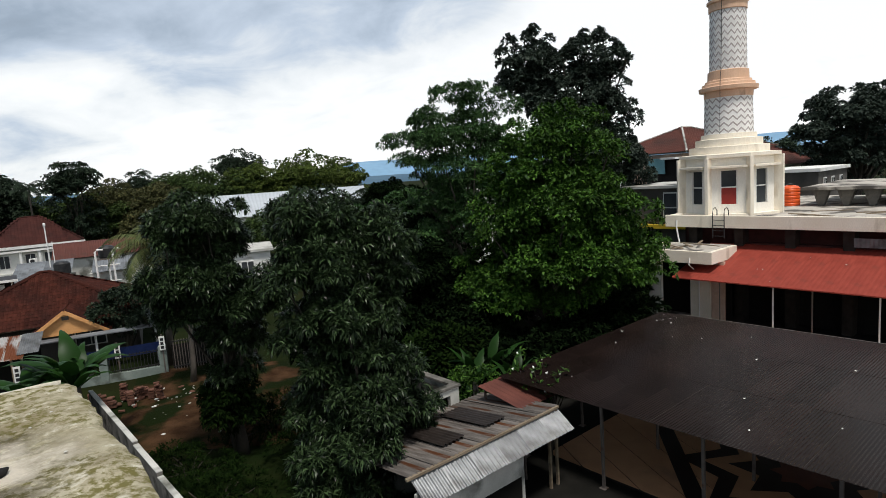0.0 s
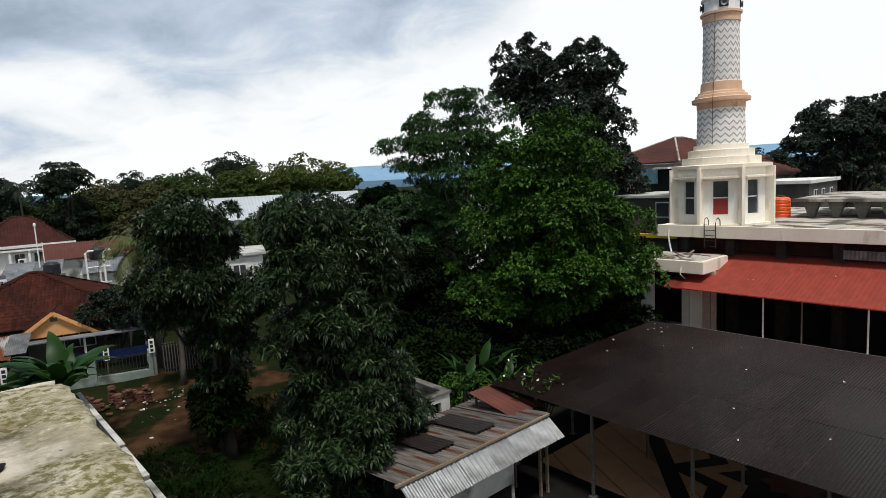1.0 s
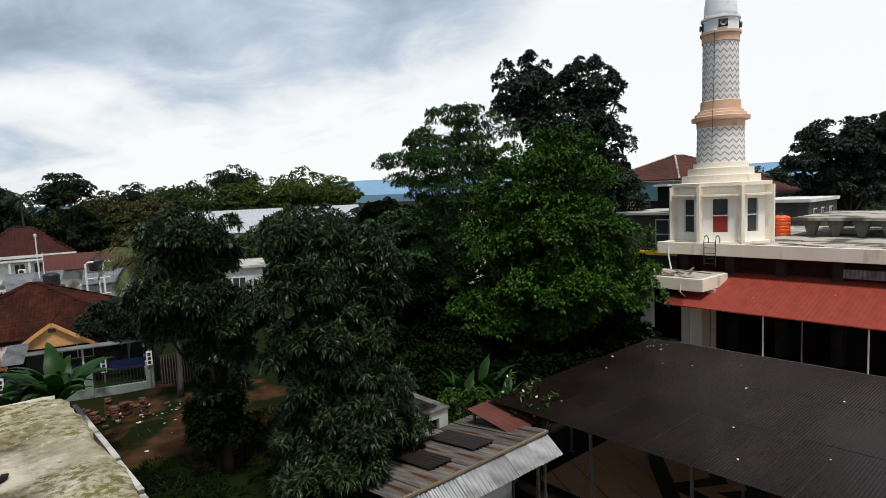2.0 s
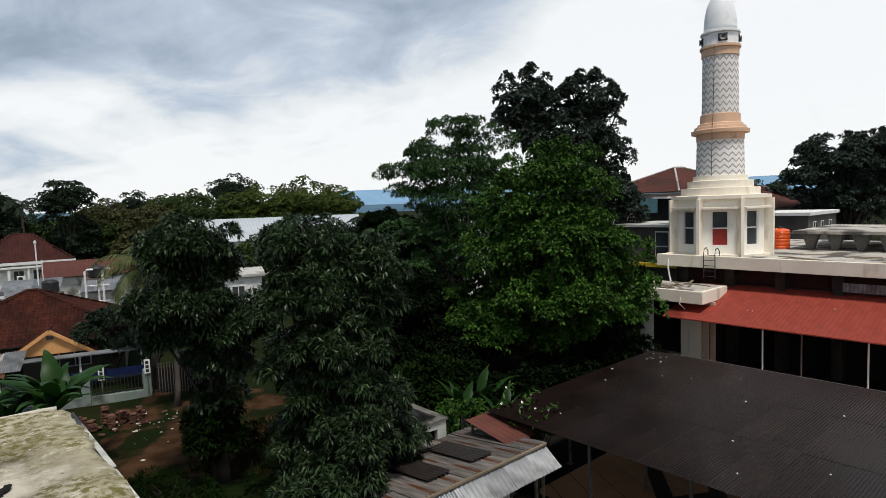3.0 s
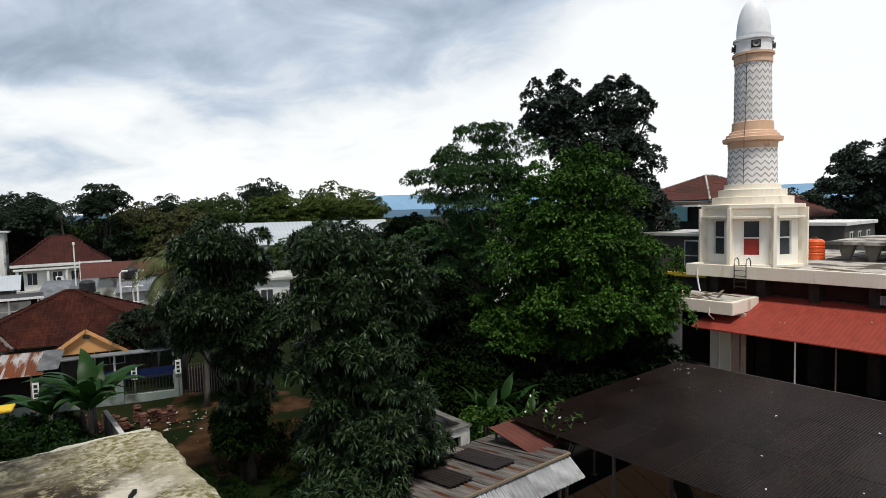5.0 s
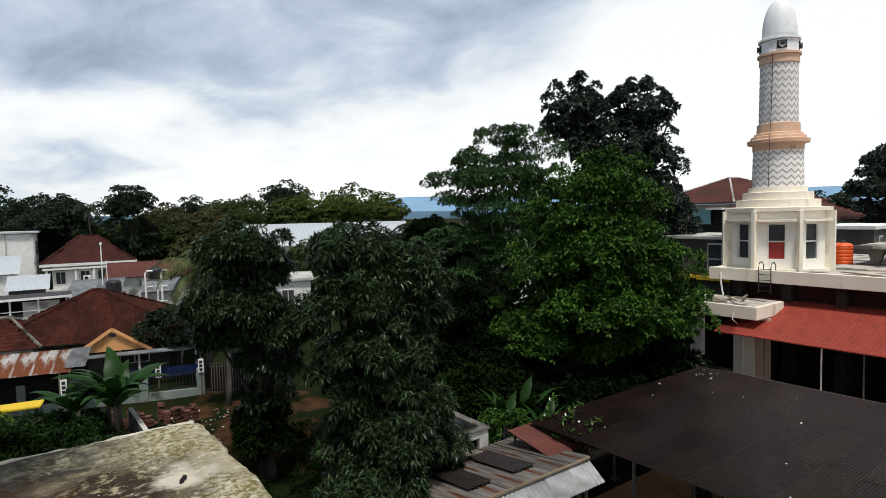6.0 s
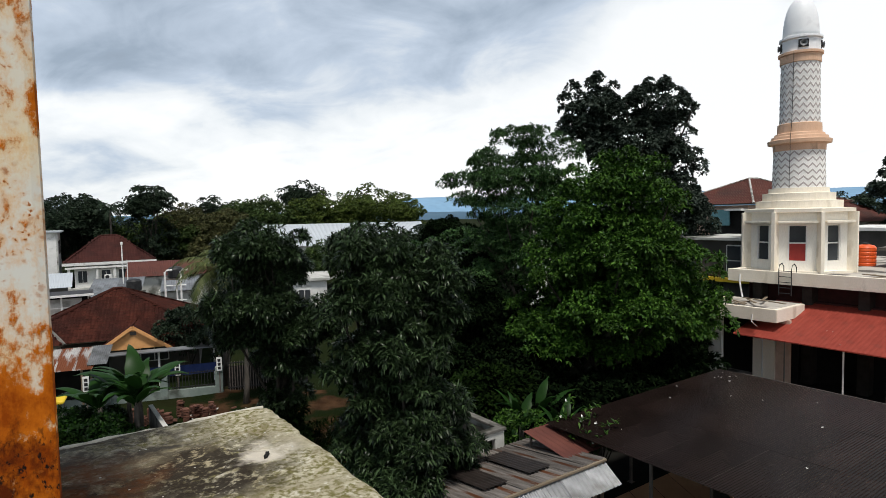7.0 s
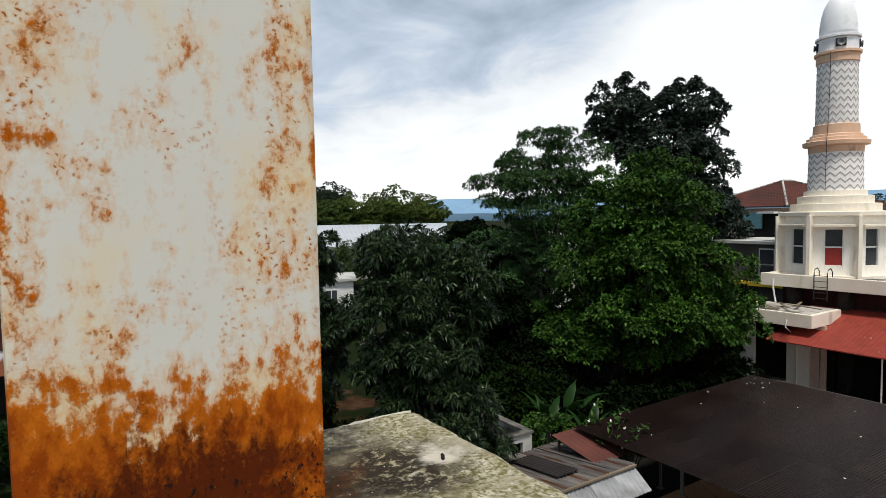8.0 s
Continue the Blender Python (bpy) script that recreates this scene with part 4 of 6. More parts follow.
def water_tank(x, y, z, r, h, label):
    t = thing("water_tank", pose(x, y, z), label, "water tank")
    prof = [(r * 0.96, 0.0)]
    for k in range(5):
        a = h * 0.85 * k / 5
        prof += [(r, a + 0.03 * h), (r, a + 0.12 * h), (r * 0.965, a + 0.14 * h), (r * 0.965, a + 0.165 * h)]
    prof += [(r, h * 0.86), (r * 0.8, h * 0.95), (r * 0.35, h)]
    part("body", lathe(prof, 28), ORANGETANK, t)
    part("lid", lathe([(r * 0.33, h), (r * 0.33, h + 0.07), (r * 0.1, h + 0.1)], 20), BLACKSTEEL, t)
    return t


water_tank(20.9, 34.7, 5.62, 0.52, 1.2, "orange ribbed plastic water tank on the flat roof")


def roof_ladder():
    t = thing("ladder", QUARTER @ pose(30.62, 13.9, 0), "black steel ladder hooked over the roof edge", "ladder")
    for y in (-0.3, 0.3):
        part("rail", tube([(-0.02, y, 4.6), (-0.02, y, 5.9), (0.06, y, 6.12), (0.3, y, 6.18), (0.5, y, 6.0), (0.5, y, 5.64)], 0.025, 7), BLACKSTEEL, t)
    for k in range(5):
        part("rung", tube([(-0.02, -0.3, 4.7 + 0.28 * k), (-0.02, 0.3, 4.7 + 0.28 * k)], 0.018, 6), BLACKSTEEL, t)
    return t


roof_ladder()


def roof_clutter():
    rng = random.Random(8)
    me = mesh_of("board", box(-0.9, -0.08, 0, 0.9, 0.08, 0.03), TIMBER)
    for k in range(14):
        b = new("loose_board", me)
        b.matrix_world = QUARTER @ pose(rng.uniform(31.8, 36.5), rng.uniform(1.5, 10.5), 5.622 + 0.0 * k, 0, 0, rng.uniform(50, 130)) @ Matrix.Diagonal((rng.uniform(0.6, 1.5), rng.uniform(0.8, 2.6), 1, 1))
        tagged(b, "weathered timber board lying on the flat roof", "board", "boards on the flat roof")
    me = mesh_of("board", box(-0.7, -0.06, 0, 0.7, 0.06, 0.03), TIMBER)
    for k in range(7):
        b = new("loose_board", me)
        b.matrix_world = QUARTER @ pose(rng.uniform(28.6, 30.2), rng.uniform(13.8, 15.8), 4.29 + 0.031 * k * (k > 3), 0, 0, rng.uniform(0, 180))
        tagged(b, "old board lying on the entrance canopy", "board", "boards on the entrance canopy")
    t = thing("drain_pipe", QUARTER, "white plastic drain pipe below the roof edge", "pipe")
    part("pipe", tube([(30.64, 16.2, 5.5), (30.62, 16.2, 5.1), (30.6, 16.1, 4.6), (30.55, 16.0, 4.29)], 0.045, 7), WHITE, t)
    part("pipe", tube([(27.86, 14.1, 3.95), (27.8, 14.1, 3.6), (28.3, 14.1, 3.3), (28.84, 14.1, 3.2), (28.84, 14.1, 0.13)], 0.028, 7), WHITE, t)


roof_clutter()


def fallen_bits(name, spots, z_of, label):
    rng = np.random.default_rng(33)
    at = np.array([(x, y, z_of(x, y)) for x, y in spots])
    me = leaf_soup(name, at, np.tile([[0.3, 0.2, 1.0]], (len(at), 1)), 3, 0.055, 0.04, 85, 0.1, PETAL, rng)
    ob = new(name, me)
    ob.matrix_world = QUARTER
    return tagged(ob, label, "petals", kind="stuff")


rng = random.Random(44)
fallen_bits("fallen_petals", [(rng.uniform(20.5, 21.6), rng.uniform(11.2, 12.4)) for k in range(8)] + [(rng.uniform(13, 22), rng.uniform(1, 12.4)) for k in range(16)], lambda x, y: 2.66, "white petals fallen on the canopy sheets")
fallen_bits("fallen_petals", [(rng.uniform(27.6, 31), rng.uniform(2, 13)) for k in range(9)], lambda x, y: 3.05 + (x - 27.3) * 0.278, "pale leaves fallen on the red awning")


def concrete_frames():
    t = thing("roof_beam_row", QUARTER, "raw concrete roof slab on splayed brackets", "roof beam")
    part("slab", box(37.5, -12, 6.55, 45, 12.3, 6.72), ROOFDECK, t)
    tr = bmesh.new()
    pts = [(0, 0, 0), (0.26, 0, 0), (0.56, 0, 0.9), (-0.3, 0, 0.9)]
    lo = [tr.verts.new((p[0] * 0 + 0.0, p[0], p[2])) for p in pts]
    hi = [tr.verts.new((0.4, p[0], p[2])) for p in pts]
    tr.faces.new(lo)
    tr.faces.new(hi[::-1])
    for i in range(4):
        tr.faces.new((lo[i], hi[i], hi[(i + 1) % 4], lo[(i + 1) % 4]))
    bmesh.ops.recalc_face_normals(tr, faces=tr.faces[:])
    me = mesh_of("bracket", tr, DARKCONC)
    for k in range(18):
        part("bracket", me, None, t, at=pose(37.9, 11.3 - k * 1.22, 5.64))
    return t


concrete_frames()


# ---- shed, outbuilding, yard ----
def shed():
    t = thing("shed", QUARTER, "low shed roofed with rusty corrugated zinc sheets", "shed")
    ln = math.hypot(3.1, 0.4)
    fall = math.degrees(math.atan2(0.4, 3.1))
    mes = {m.name: mesh_of("roof_sheet", sheet(0.8, ln, 0.13, 0.036, steps=6), m) for m in (OLDZINC, DARKSHEET)}
    rng = random.Random(2)
    for k in range(7):
        x = 11.55 - k * 0.75
        dark = k in (2, 4)
        m = pose(x, 10.1, 2.32 + 0.012 * (k % 2) + rng.uniform(0, 0.015), 0, 0, rng.uniform(-0.5, 0.5)) @ pose(0, 0, 0, -fall, 0, 0)
        part("roof_sheet", mes["old_rusty_zinc"], None, t, at=m)
        if dark:
            m2 = pose(x, 10.7, 2.332, 0, 0, 0) @ pose(0, 0, 0, -fall, 0, 0) @ Matrix.Diagonal((1.0, 0.62, 1, 1))
            part("roof_sheet", mes["brown_plastic_sheet"], None, t, "dark brown plastic sheet", at=m2)
    apron = mesh_of("apron_sheet", sheet(0.9, 0.72, 0.15, 0.045, steps=6), ZINC)
    for k in range(6):
        m = Matrix(((-1, 0, 0, 12.32 - k * 0.86), (0, -1, 0, 10.14), (0, 0, 1, 2.24 + 0.01 * (k % 2)), (0, 0, 0, 1))) @ pose(0, 0, 0, -37, 0, 0)
        part("apron_sheet", apron, None, t, "bright zinc apron sheet", at=m)
    part("ridge_board", box(7.0, 10.06, 2.27, 12.34, 10.14, 2.33), TIMBER, t)
    part("front_panel", box(7.1, 9.92, 1.02, 10.6, 9.98, 1.98), OFFWHITE, t)
    part("front_panel", box(10.62, 10.0, 0.0, 10.72, 13.0, 1.8), OFFWHITE, t)
    # Near-black box closes the space below the white front panel.
    part("base_wall", box(7.1, 10.0, 0, 10.6, 10.12, 1.02), YARD, t)
    part("back_wall", box(7.1, 12.9, 0, 12.2, 13.0, 1.82), OFFWHITE, t)
    for x in (11.9, 12.2):
        part("post", box(x, 10.1, 0, x + 0.07, 10.17, 2.25), TIMBER, t)
    return t


def outbuilding():
    t = thing("outbuilding", QUARTER, "small roofless white block hut with square vents", "hut")
    part("wall", box(9.0, 13.15, 0, 9.5, 13.3, 2.45), OFFWHITE, t)
    part("wall", box(9.95, 13.15, 0, 10.55, 13.3, 2.45), OFFWHITE, t)
    part("wall", box(11.0, 13.15, 0, 11.35, 13.3, 2.45), OFFWHITE, t)
    for x0, x1 in ((9.5, 9.95), (10.55, 11.0)):
        part("wall", box(x0, 13.15, 0, x1, 13.3, 1.8), OFFWHITE, t)
        part("wall", box(x0, 13.15, 2.25, x1, 13.3, 2.45), OFFWHITE, t)
    part("wall", box(11.2, 13.31, 0, 11.35, 15.4, 2.45), OFFWHITE, t)
    part("wall", box(9.0, 13.31, 0, 9.15, 15.4, 2.45), OFFWHITE, t)
    part("wall", box(9.16, 15.25, 0, 11.19, 15.4, 2.45), OFFWHITE, t)
    part("coping", box(8.95, 13.1, 2.46, 11.4, 13.35, 2.54, 0.01), DARKCONC, t)
    part("coping", box(11.15, 13.36, 2.46, 11.4, 15.45, 2.54, 0.01), DARKCONC, t)
    part("roof_deck", box(9.16, 13.32, 2.25, 11.18, 15.24, 2.3), YARD, t)
    return t


shed()
outbuilding()
bm = bmesh.new()
bmesh.ops.create_grid(bm, x_segments=2, y_segments=2, size=0.5)
for v in bm.verts:
    v.co = Vector((11.0 + v.co.x * 33, 2.0 + v.co.y * 26, 0.01))
solid("yard", bm, YARD, "dark yard between the buildings", "yard", kind="structure", m=QUARTER)


def red_tarp():
    t = thing("red_roof_sheet", QUARTER @ pose(13.35, 12.6, 2.5, 0, 0, 180), "red roofing sheet beside the canopy", "roof")
    part("sheet", mesh_of("sheet", sheet(1.7, 1.8, 0.2, 0.02), REDROOF), None, t, at=pose(0, 0, 0, -9, 0, 0))
    for x in (0.1, 1.5):
        part("post", box(x, 0.1, -2.5, x + 0.06, 0.16, -0.05), STEEL, t)
        part("post", box(x, 1.6, -2.5, x + 0.06, 1.66, -0.28), STEEL, t)
    return t


red_tarp()


# ---- houses across the plot ----
def tile_plane(bm, p0, ex, ey, w, ln, cut0, cut1, tile_w, tile_l):
    """Lapped roof tiles on one slope: p0 the eave's start, ex along the eave, ey up the slope; cut0 and cut1 are how far the hips run in."""
    up = ex.cross(ey).normalized()
    cols, rows = max(1, int(w / tile_w)), max(1, int(ln / tile_l))
    tw, tl = w / cols, ln / rows
    for c in range(cols):
        mid = (c + 0.5) * tw
        lim = min(1.0, mid / cut0 if cut0 > 0 else 1.0, (w - mid) / cut1 if cut1 > 0 else 1.0)
        for r in range(int(math.ceil(rows * lim))):
            a, b = r * tl, min((r + 1.1) * tl, ln)
            v = []
            for s, h in ((a, 0.05), (b, 0.02)):
                for u, k in ((0.0, 0.0), (0.35, 0.035), (0.65, 0.035), (1.02, 0.0)):
                    v.append(bm.verts.new(p0 + ex * (c + u) * tw + ey * s + up * (h + k)))
            for q in range(3):
                bm.faces.new((v[q], v[q + 1], v[q + 5], v[q + 4]))
    return bm


def hip_roof(parent, w, d, ze, zr, rid, tiles, tile_w=0.24, tile_l=0.32, cap=None, soffit=None):
    rise, run_f, run_e = zr - ze, d / 2, (w - rid) / 2
    body = bmesh.new()
    e = [body.verts.new(v) for v in ((-w / 2, -d / 2, ze), (w / 2, -d / 2, ze), (w / 2, d / 2, ze), (-w / 2, d / 2, ze))]
    r = [body.verts.new(v) for v in ((-rid / 2, 0, zr), (rid / 2, 0, zr))]
    for f in ((e[0], e[1], r[1], r[0]), (e[2], e[3], r[0], r[1]), (e[1], e[2], r[1]), (e[3], e[0], r[0]), (e[3], e[2], e[1], e[0])):
        body.faces.new(f)
    roof = part("roof", body, soffit or TIMBER, parent)
    bm = bmesh.new()
    ey = Vector((0, run_f, rise))
    tile_plane(bm, Vector((-w / 2, -d / 2, ze)), Vector((1, 0, 0)), ey.normalized(), w, ey.length, run_e, run_e, tile_w, tile_l)
    ey = Vector((0, -run_f, rise))
    tile_plane(bm, Vector((w / 2, d / 2, ze)), Vector((-1, 0, 0)), ey.normalized(), w, ey.length, run_e, run_e, tile_w, tile_l)
    if run_e > 0:
        ey = Vector((-run_e, 0, rise))
        tile_plane(bm, Vector((w / 2, -d / 2, ze)), Vector((0, 1, 0)), ey.normalized(), d, ey.length, run_f, run_f, tile_w, tile_l)
        ey = Vector((run_e, 0, rise))
        tile_plane(bm, Vector((-w / 2, d / 2, ze)), Vector((0, -1, 0)), ey.normalized(), d, ey.length, run_f, run_f, tile_w, tile_l)
    tagged(part("tiles", bm, tiles, roof), kind="stuff")
    up = Vector((0, 0, 0.07))
    R0, R1 = Vector((-rid / 2, 0, zr)) + up, Vector((rid / 2, 0, zr)) + up
    part("ridge_cap", tube([R0, R1], 0.1, 6), cap or tiles, roof)
    if run_e > 0:
        for c, rr in (((-w / 2, -d / 2, ze), R0), ((w / 2, -d / 2, ze), R1), ((w / 2, d / 2, ze), R1), ((-w / 2, d / 2, ze), R0)):
            part("ridge_cap", tube([Vector(c) + up, rr], 0.09, 6), cap or tiles, roof)
    return roof


def window_on(parent, x, y, z, w, h, material=None):
    """A window on a wall that faces -y."""
    win = part("window", box(x - w / 2 - 0.06, y - 0.05, z - 0.06, x + w / 2 + 0.06, y + 0.02, z + h + 0.06), WHITE, parent)
    part("pane", box(x - w / 2, y - 0.07, z, x + w / 2, y - 0.052, z + h), material or DARKGLASS, win)
    part("mullion", box(x - 0.025, y - 0.085, z, x + 0.025, y - 0.071, z + h), WHITE, win)


def red_house():
    """The low house with the orange gable, beyond the fence."""
    t = thing("house", pose(-23.35, 34.3, 0, 0, 0, 26), "low house with red clay tile hip roof and orange gable", "house")
    # Dark wall colour stands in for the shadow under the porch roof.
    part("wall", box(-4.6, -3.6, 0, 4.6, 3.6, 2.4), GREYWALL, t)
    hip_roof(t, 10.6, 8.8, 2.35, 4.75, 0.5, TILE, 0.19, 0.28)
    window_on(t, 2.2, -3.62, 0.9, 1.4, 1.1)
    # front gable
    g = bmesh.new()
    f = [g.verts.new(v) for v in ((-1.75, -5.6, 1.98), (1.75, -5.6, 1.98), (0, -5.6, 3.2))]
    b = [g.verts.new(v) for v in ((-1.75, -2.6, 1.98), (1.75, -2.6, 1.98), (0, -2.6, 3.2))]
    g.faces.new(f)
    g.faces.new(b[::-1])
    g.faces.new((f[0], f[2], b[2], b[0]))
    g.faces.new((f[2], f[1], b[1], b[2]))
    g.faces.new((f[1], f[0], b[0], b[1]))
    gp = part("gable", g, ORANGEWALL, t, "orange painted gable", at=pose(1.35, 0.2, 0))
    part("vent", box(-0.16, -5.63, 2.75, 0.16, -5.605, 2.95), GREYWALL, gp)
    for s in (-1, 1):
        bm = bmesh.new()
        ey = Vector((-s * 1.98, 0, 1.38))
        if s > 0:
            tile_plane(bm, Vector((1.98, -5.75, 1.84)), Vector((0, 1, 0)), ey.normalized(), 3.2, ey.length, 0, 0, 0.26, 0.34)
        else:
            tile_plane(bm, Vector((-1.98, -2.55, 1.84)), Vector((0, -1, 0)), ey.normalized(), 3.2, ey.length, 0, 0, 0.26, 0.34)
        tagged(part("gable_tiles", bm, TILE, gp), kind="stuff")
        part("barge_board", prism([(0, 0), (2.42, 0), (2.42, 0.03), (0, 0.03)], -0.09, 0.09), ORANGEWALL, gp, at=pose(0, -5.79, 3.2, 0, 34.9, 0) if s > 0 else pose(-1.98, -5.79, 1.82, 0, -34.9, 0))
    part("porch_roof", box(-0.6, -6.6, 1.9, 5.6, -5.82, 1.97, 0.01), GREYSHEET, t, "grey sheet porch roof")
    for x in (0.1, 2.6, 5.4):
        part("porch_post", box(x, -6.3, 0, x + 0.1, -6.2, 1.9), WHITE, t)
    # side wing
    part("wing_wall", box(-11.5, -3.4, 0, -4.7, 1.5, 2.1), WHITE, t)
    return t


red_house()


def wing_house():
    t = thing("house", pose(-27.5, 29.9, 0, 0, 0, 26), "small side house with red tile roof and pale ridge caps", "house")
    part("wall", box(-3.2, -2.4, 0, 3.2, 2.4, 2.5), WHITE, t)
    hip_roof(t, 7.4, 5.8, 2.4, 3.7, 3.4, TILE, 0.26, 0.34, cap=DARKCONC)
    window_on(t, 1.2, -2.42, 0.9, 1.2, 1.0)
    return t


wing_house()


def shop_awning():
    t = thing("shop_awning", pose(-18.9, 25.4, 0, 0, 0, 24), "rust-striped zinc shop awning on timber posts", "awning")
    me = mesh_of("roof_sheet", sheet(0.82, 2.0, 0.09, 0.026), RUSTZINC)
    for k in range(8):
        m = Matrix(((-1, 0, 0, 0.2 - k * 0.78), (0, -1, 0, 1.2), (0, 0, 1, 2.95 + 0.01 * (k % 2)), (0, 0, 0, 1))) @ pose(0, 0, 0, -20, 0, 0)
        part("roof_sheet", me, None, t, at=m)
    part("roof_sheet", mesh_of("roof_sheet", sheet(0.82, 1.7, 0.09, 0.026), ZINC), None, t, "clean zinc sheet", at=Matrix(((-1, 0, 0, 0.75), (0, -1, 0, 1.15), (0, 0, 1, 2.99), (0, 0, 0, 1))) @ pose(0, 0, 0, -20, 0, 0))
    for x in (-6.2, -3.2, -0.3):
        part("post", box(x, -0.6, 0, x + 0.08, -0.52, 2.3), TIMBER, t)
        part("post", box(x, 1.1, 0, x + 0.08, 1.18, 2.9), TIMBER, t)
    part("back_board", box(-6.4, 1.25, 0, 0.5, 1.32, 2.6), SHADEBLACK, t)
    return t


shop_awning()


def maroon_house():
    t = thing("house", pose(-53.6, 77.6, 0, 0, 0, 35), "white villa with maroon hip roof and pillared porch", "house")
    part("wall", box(-4.2, -4.0, 0, 4.2, 4.0, 3.3), WHITE, t)
    hip_roof(t, 10.8, 9.6, 3.55, 6.9, 2.0, MAROONTILE, 0.36, 0.45)
    part("fascia", box(-5.5, -4.9, 3.2, 5.5, -4.8, 3.55), WHITE, t)
    part("fascia", box(5.4, -4.78, 3.2, 5.5, 4.8, 3.55), WHITE, t)
    part("porch_beam", box(-5.2, -4.85, 2.75, 4.8, -4.2, 3.0, 0.02), WHITE, t)
    for x in (-4.8, -1.6, 0.4, 2.2, 4.3):
        part("pillar", tube([(x, -4.6, 0), (x, -4.6, 2.75)], 0.17, 10), WHITE, t)
    for x in (-3.3, -0.6, 1.4, 3.3):
        window_on(t, x, -4.02, 0.9, 1.0, 1.5)
    part("balcony", box(-5.0, -5.0, 0.0, 4.8, -4.05, 0.25), OFFWHITE, t)
    return t


maroon_house()


def roof_on_walls(name, m, w, d, z0, z1, sheet_mat, wall_mat, label, ridge_rise=0.0, category="house"):
    """A plain outbuilding: walls and a one-slope sheet roof that falls towards -y."""
    t = thing(name, m, label, category)
    part("wall", box(-w / 2, -d / 2, 0, w / 2, d / 2, z0 - 0.12), wall_mat, t)
    ln = math.hypot(d + 0.8, z1 - z0)
    fall = math.degrees(math.atan2(z1 - z0, d + 0.8))
    me = mesh_of("roof_sheet", sheet(1.02, ln, 0.2, 0.035, steps=3), sheet_mat)
    n = int(w + 0.9)
    for k in range(n):
        part("roof_sheet", me, None, t, at=Matrix(((-1, 0, 0, w / 2 + 0.4 - k), (0, -1, 0, d / 2 + 0.4), (0, 0, 1, z1 + 0.004 * (k % 2)), (0, 0, 0, 1))) @ pose(0, 0, 0, -fall, 0, 0))
    return t


roof_on_walls("long_house", pose(-32.6, 57.2, 0, 0, 0, 29), 8.4, 3.6, 3.5, 4.7, REDROOF, OFFWHITE, "long building with plain brick-red roof")
roof_on_walls("annex", pose(-26.8, 47.2, 0, 0, 0, 27), 2.8, 3.0, 3.2, 3.9, GREYSHEET, OFFWHITE, "annex with dull grey sheet roof", category="annex")
roof_on_walls("annex", pose(-32.4, 47.4, 0, 0, 0, 27), 3.4, 3.6, 3.0, 3.9, GREYSHEET, WHITE, "annex with dull grey sheet roof and white walls", category="annex")
roof_on_walls("annex", pose(-30.0, 41.0, 0, 0, 0, 27), 4.6, 2.4, 3.0, 3.5, GREYSHEET, WHITE, "low white annex with grey roof", category="annex")
roof_on_walls("annex", pose(-37.6, 46.4, 0, 0, 0, 35), 2.4, 2.2, 3.5, 4.5, PALESHEET, GREYWALL, "grey annex with pale blue-white sheet roof", category="annex")
roof_on_walls("annex", pose(-53.4, 61.2, 0, 0, 0, 36), 4.2, 4.0, 3.4, 5.2, PALESHEET, WHITE, "white annex with pale sheet roof", category="annex")


def terrace():
    t = thing("terrace", pose(-29.6, 36.2, 0, 0, 0, 36), "open roof terrace with white posts and thin dark roof", "terrace")
    part("base", box(-2.4, -0.9, 0, 2.4, 1.3, 2.9), OFFWHITE, t)
    part("roof", box(-2.6, -1.1, 4.12, 2.6, 1.5, 4.2), DARKSHEET, t)
    part("roof_edge", box(-2.62, -1.16, 4.05, 2.62, -1.11, 4.2), WHITE, t)
    for x in (-2.3, -0.8, 0.7, 2.25):
        part("post", box(x, -0.9, 2.9, x + 0.1, -0.8, 4.1), WHITE, t)
    # Black wall colour stands in for the shaded opening.
    part("back_wall", box(-2.4, 1.2, 2.91, 2.4, 1.3, 4.1), SHADEBLACK, t)
    part("screen", box(-0.1, -0.7, 2.91, 1.9, -0.64, 3.9), OFFWHITE, t)
    part("rail", box(-2.4, -0.88, 3.3, 2.4, -0.84, 3.36), WHITE, t)
    return t


terrace()
roof_on_walls("far_hall", pose(-23.6, 86.4, 0, 0, 0, 13), 26.0, 9.0, 4.8, 7.8, PALESHEET, OFFWHITE, "large hall with pale white sheet roof behind the trees", category="hall")


def warehouse():
    t = thing("warehouse", pose(-67.2, 70.8, 0, 0, 0, 36), "white box-like warehouse with ribbed wall panels", "warehouse")
    part("wall", box(-9, -4, 0, 9.0, 5, 7.5), WHITE, t)
    part("roof", prism([(-9.4, -4.4), (9.5, -4.4), (9.5, 5.4), (-9.4, 5.4)], 7.55, 7.75, bevel=0.02), PALESHEET, t)
    for k in range(7):
        part("pilaster", box(-8.9 + k * 2.95, -4.1, 0, -8.75 + k * 2.95, -4.01, 7.5), OFFWHITE, t)
    for k in range(2):
        part("vent", box(9.01, -2 + 3 * k, 4.6, 9.06, -0.6 + 3 * k, 6.4), GREYWALL, t)
    return t


warehouse()


def mast():
    t = thing("antenna_mast", pose(-32.05, 47.9, 0), "thin white pole antenna beside the villa", "antenna")
    part("pole", tube([(0, 0, 0), (0, 0, 6.9)], 0.05, 7), WHITE, t)
    part("head", lathe([(0.07, 0), (0.1, 0.05), (0.1, 0.22), (0.03, 0.28)], 10), WHITE, t, at=pose(0, 0, 6.9))
    part("stay", tube([(0.35, 0.1, 0), (0.35, 0.1, 5.6)], 0.035, 6), WHITE, t)
    return t


mast()


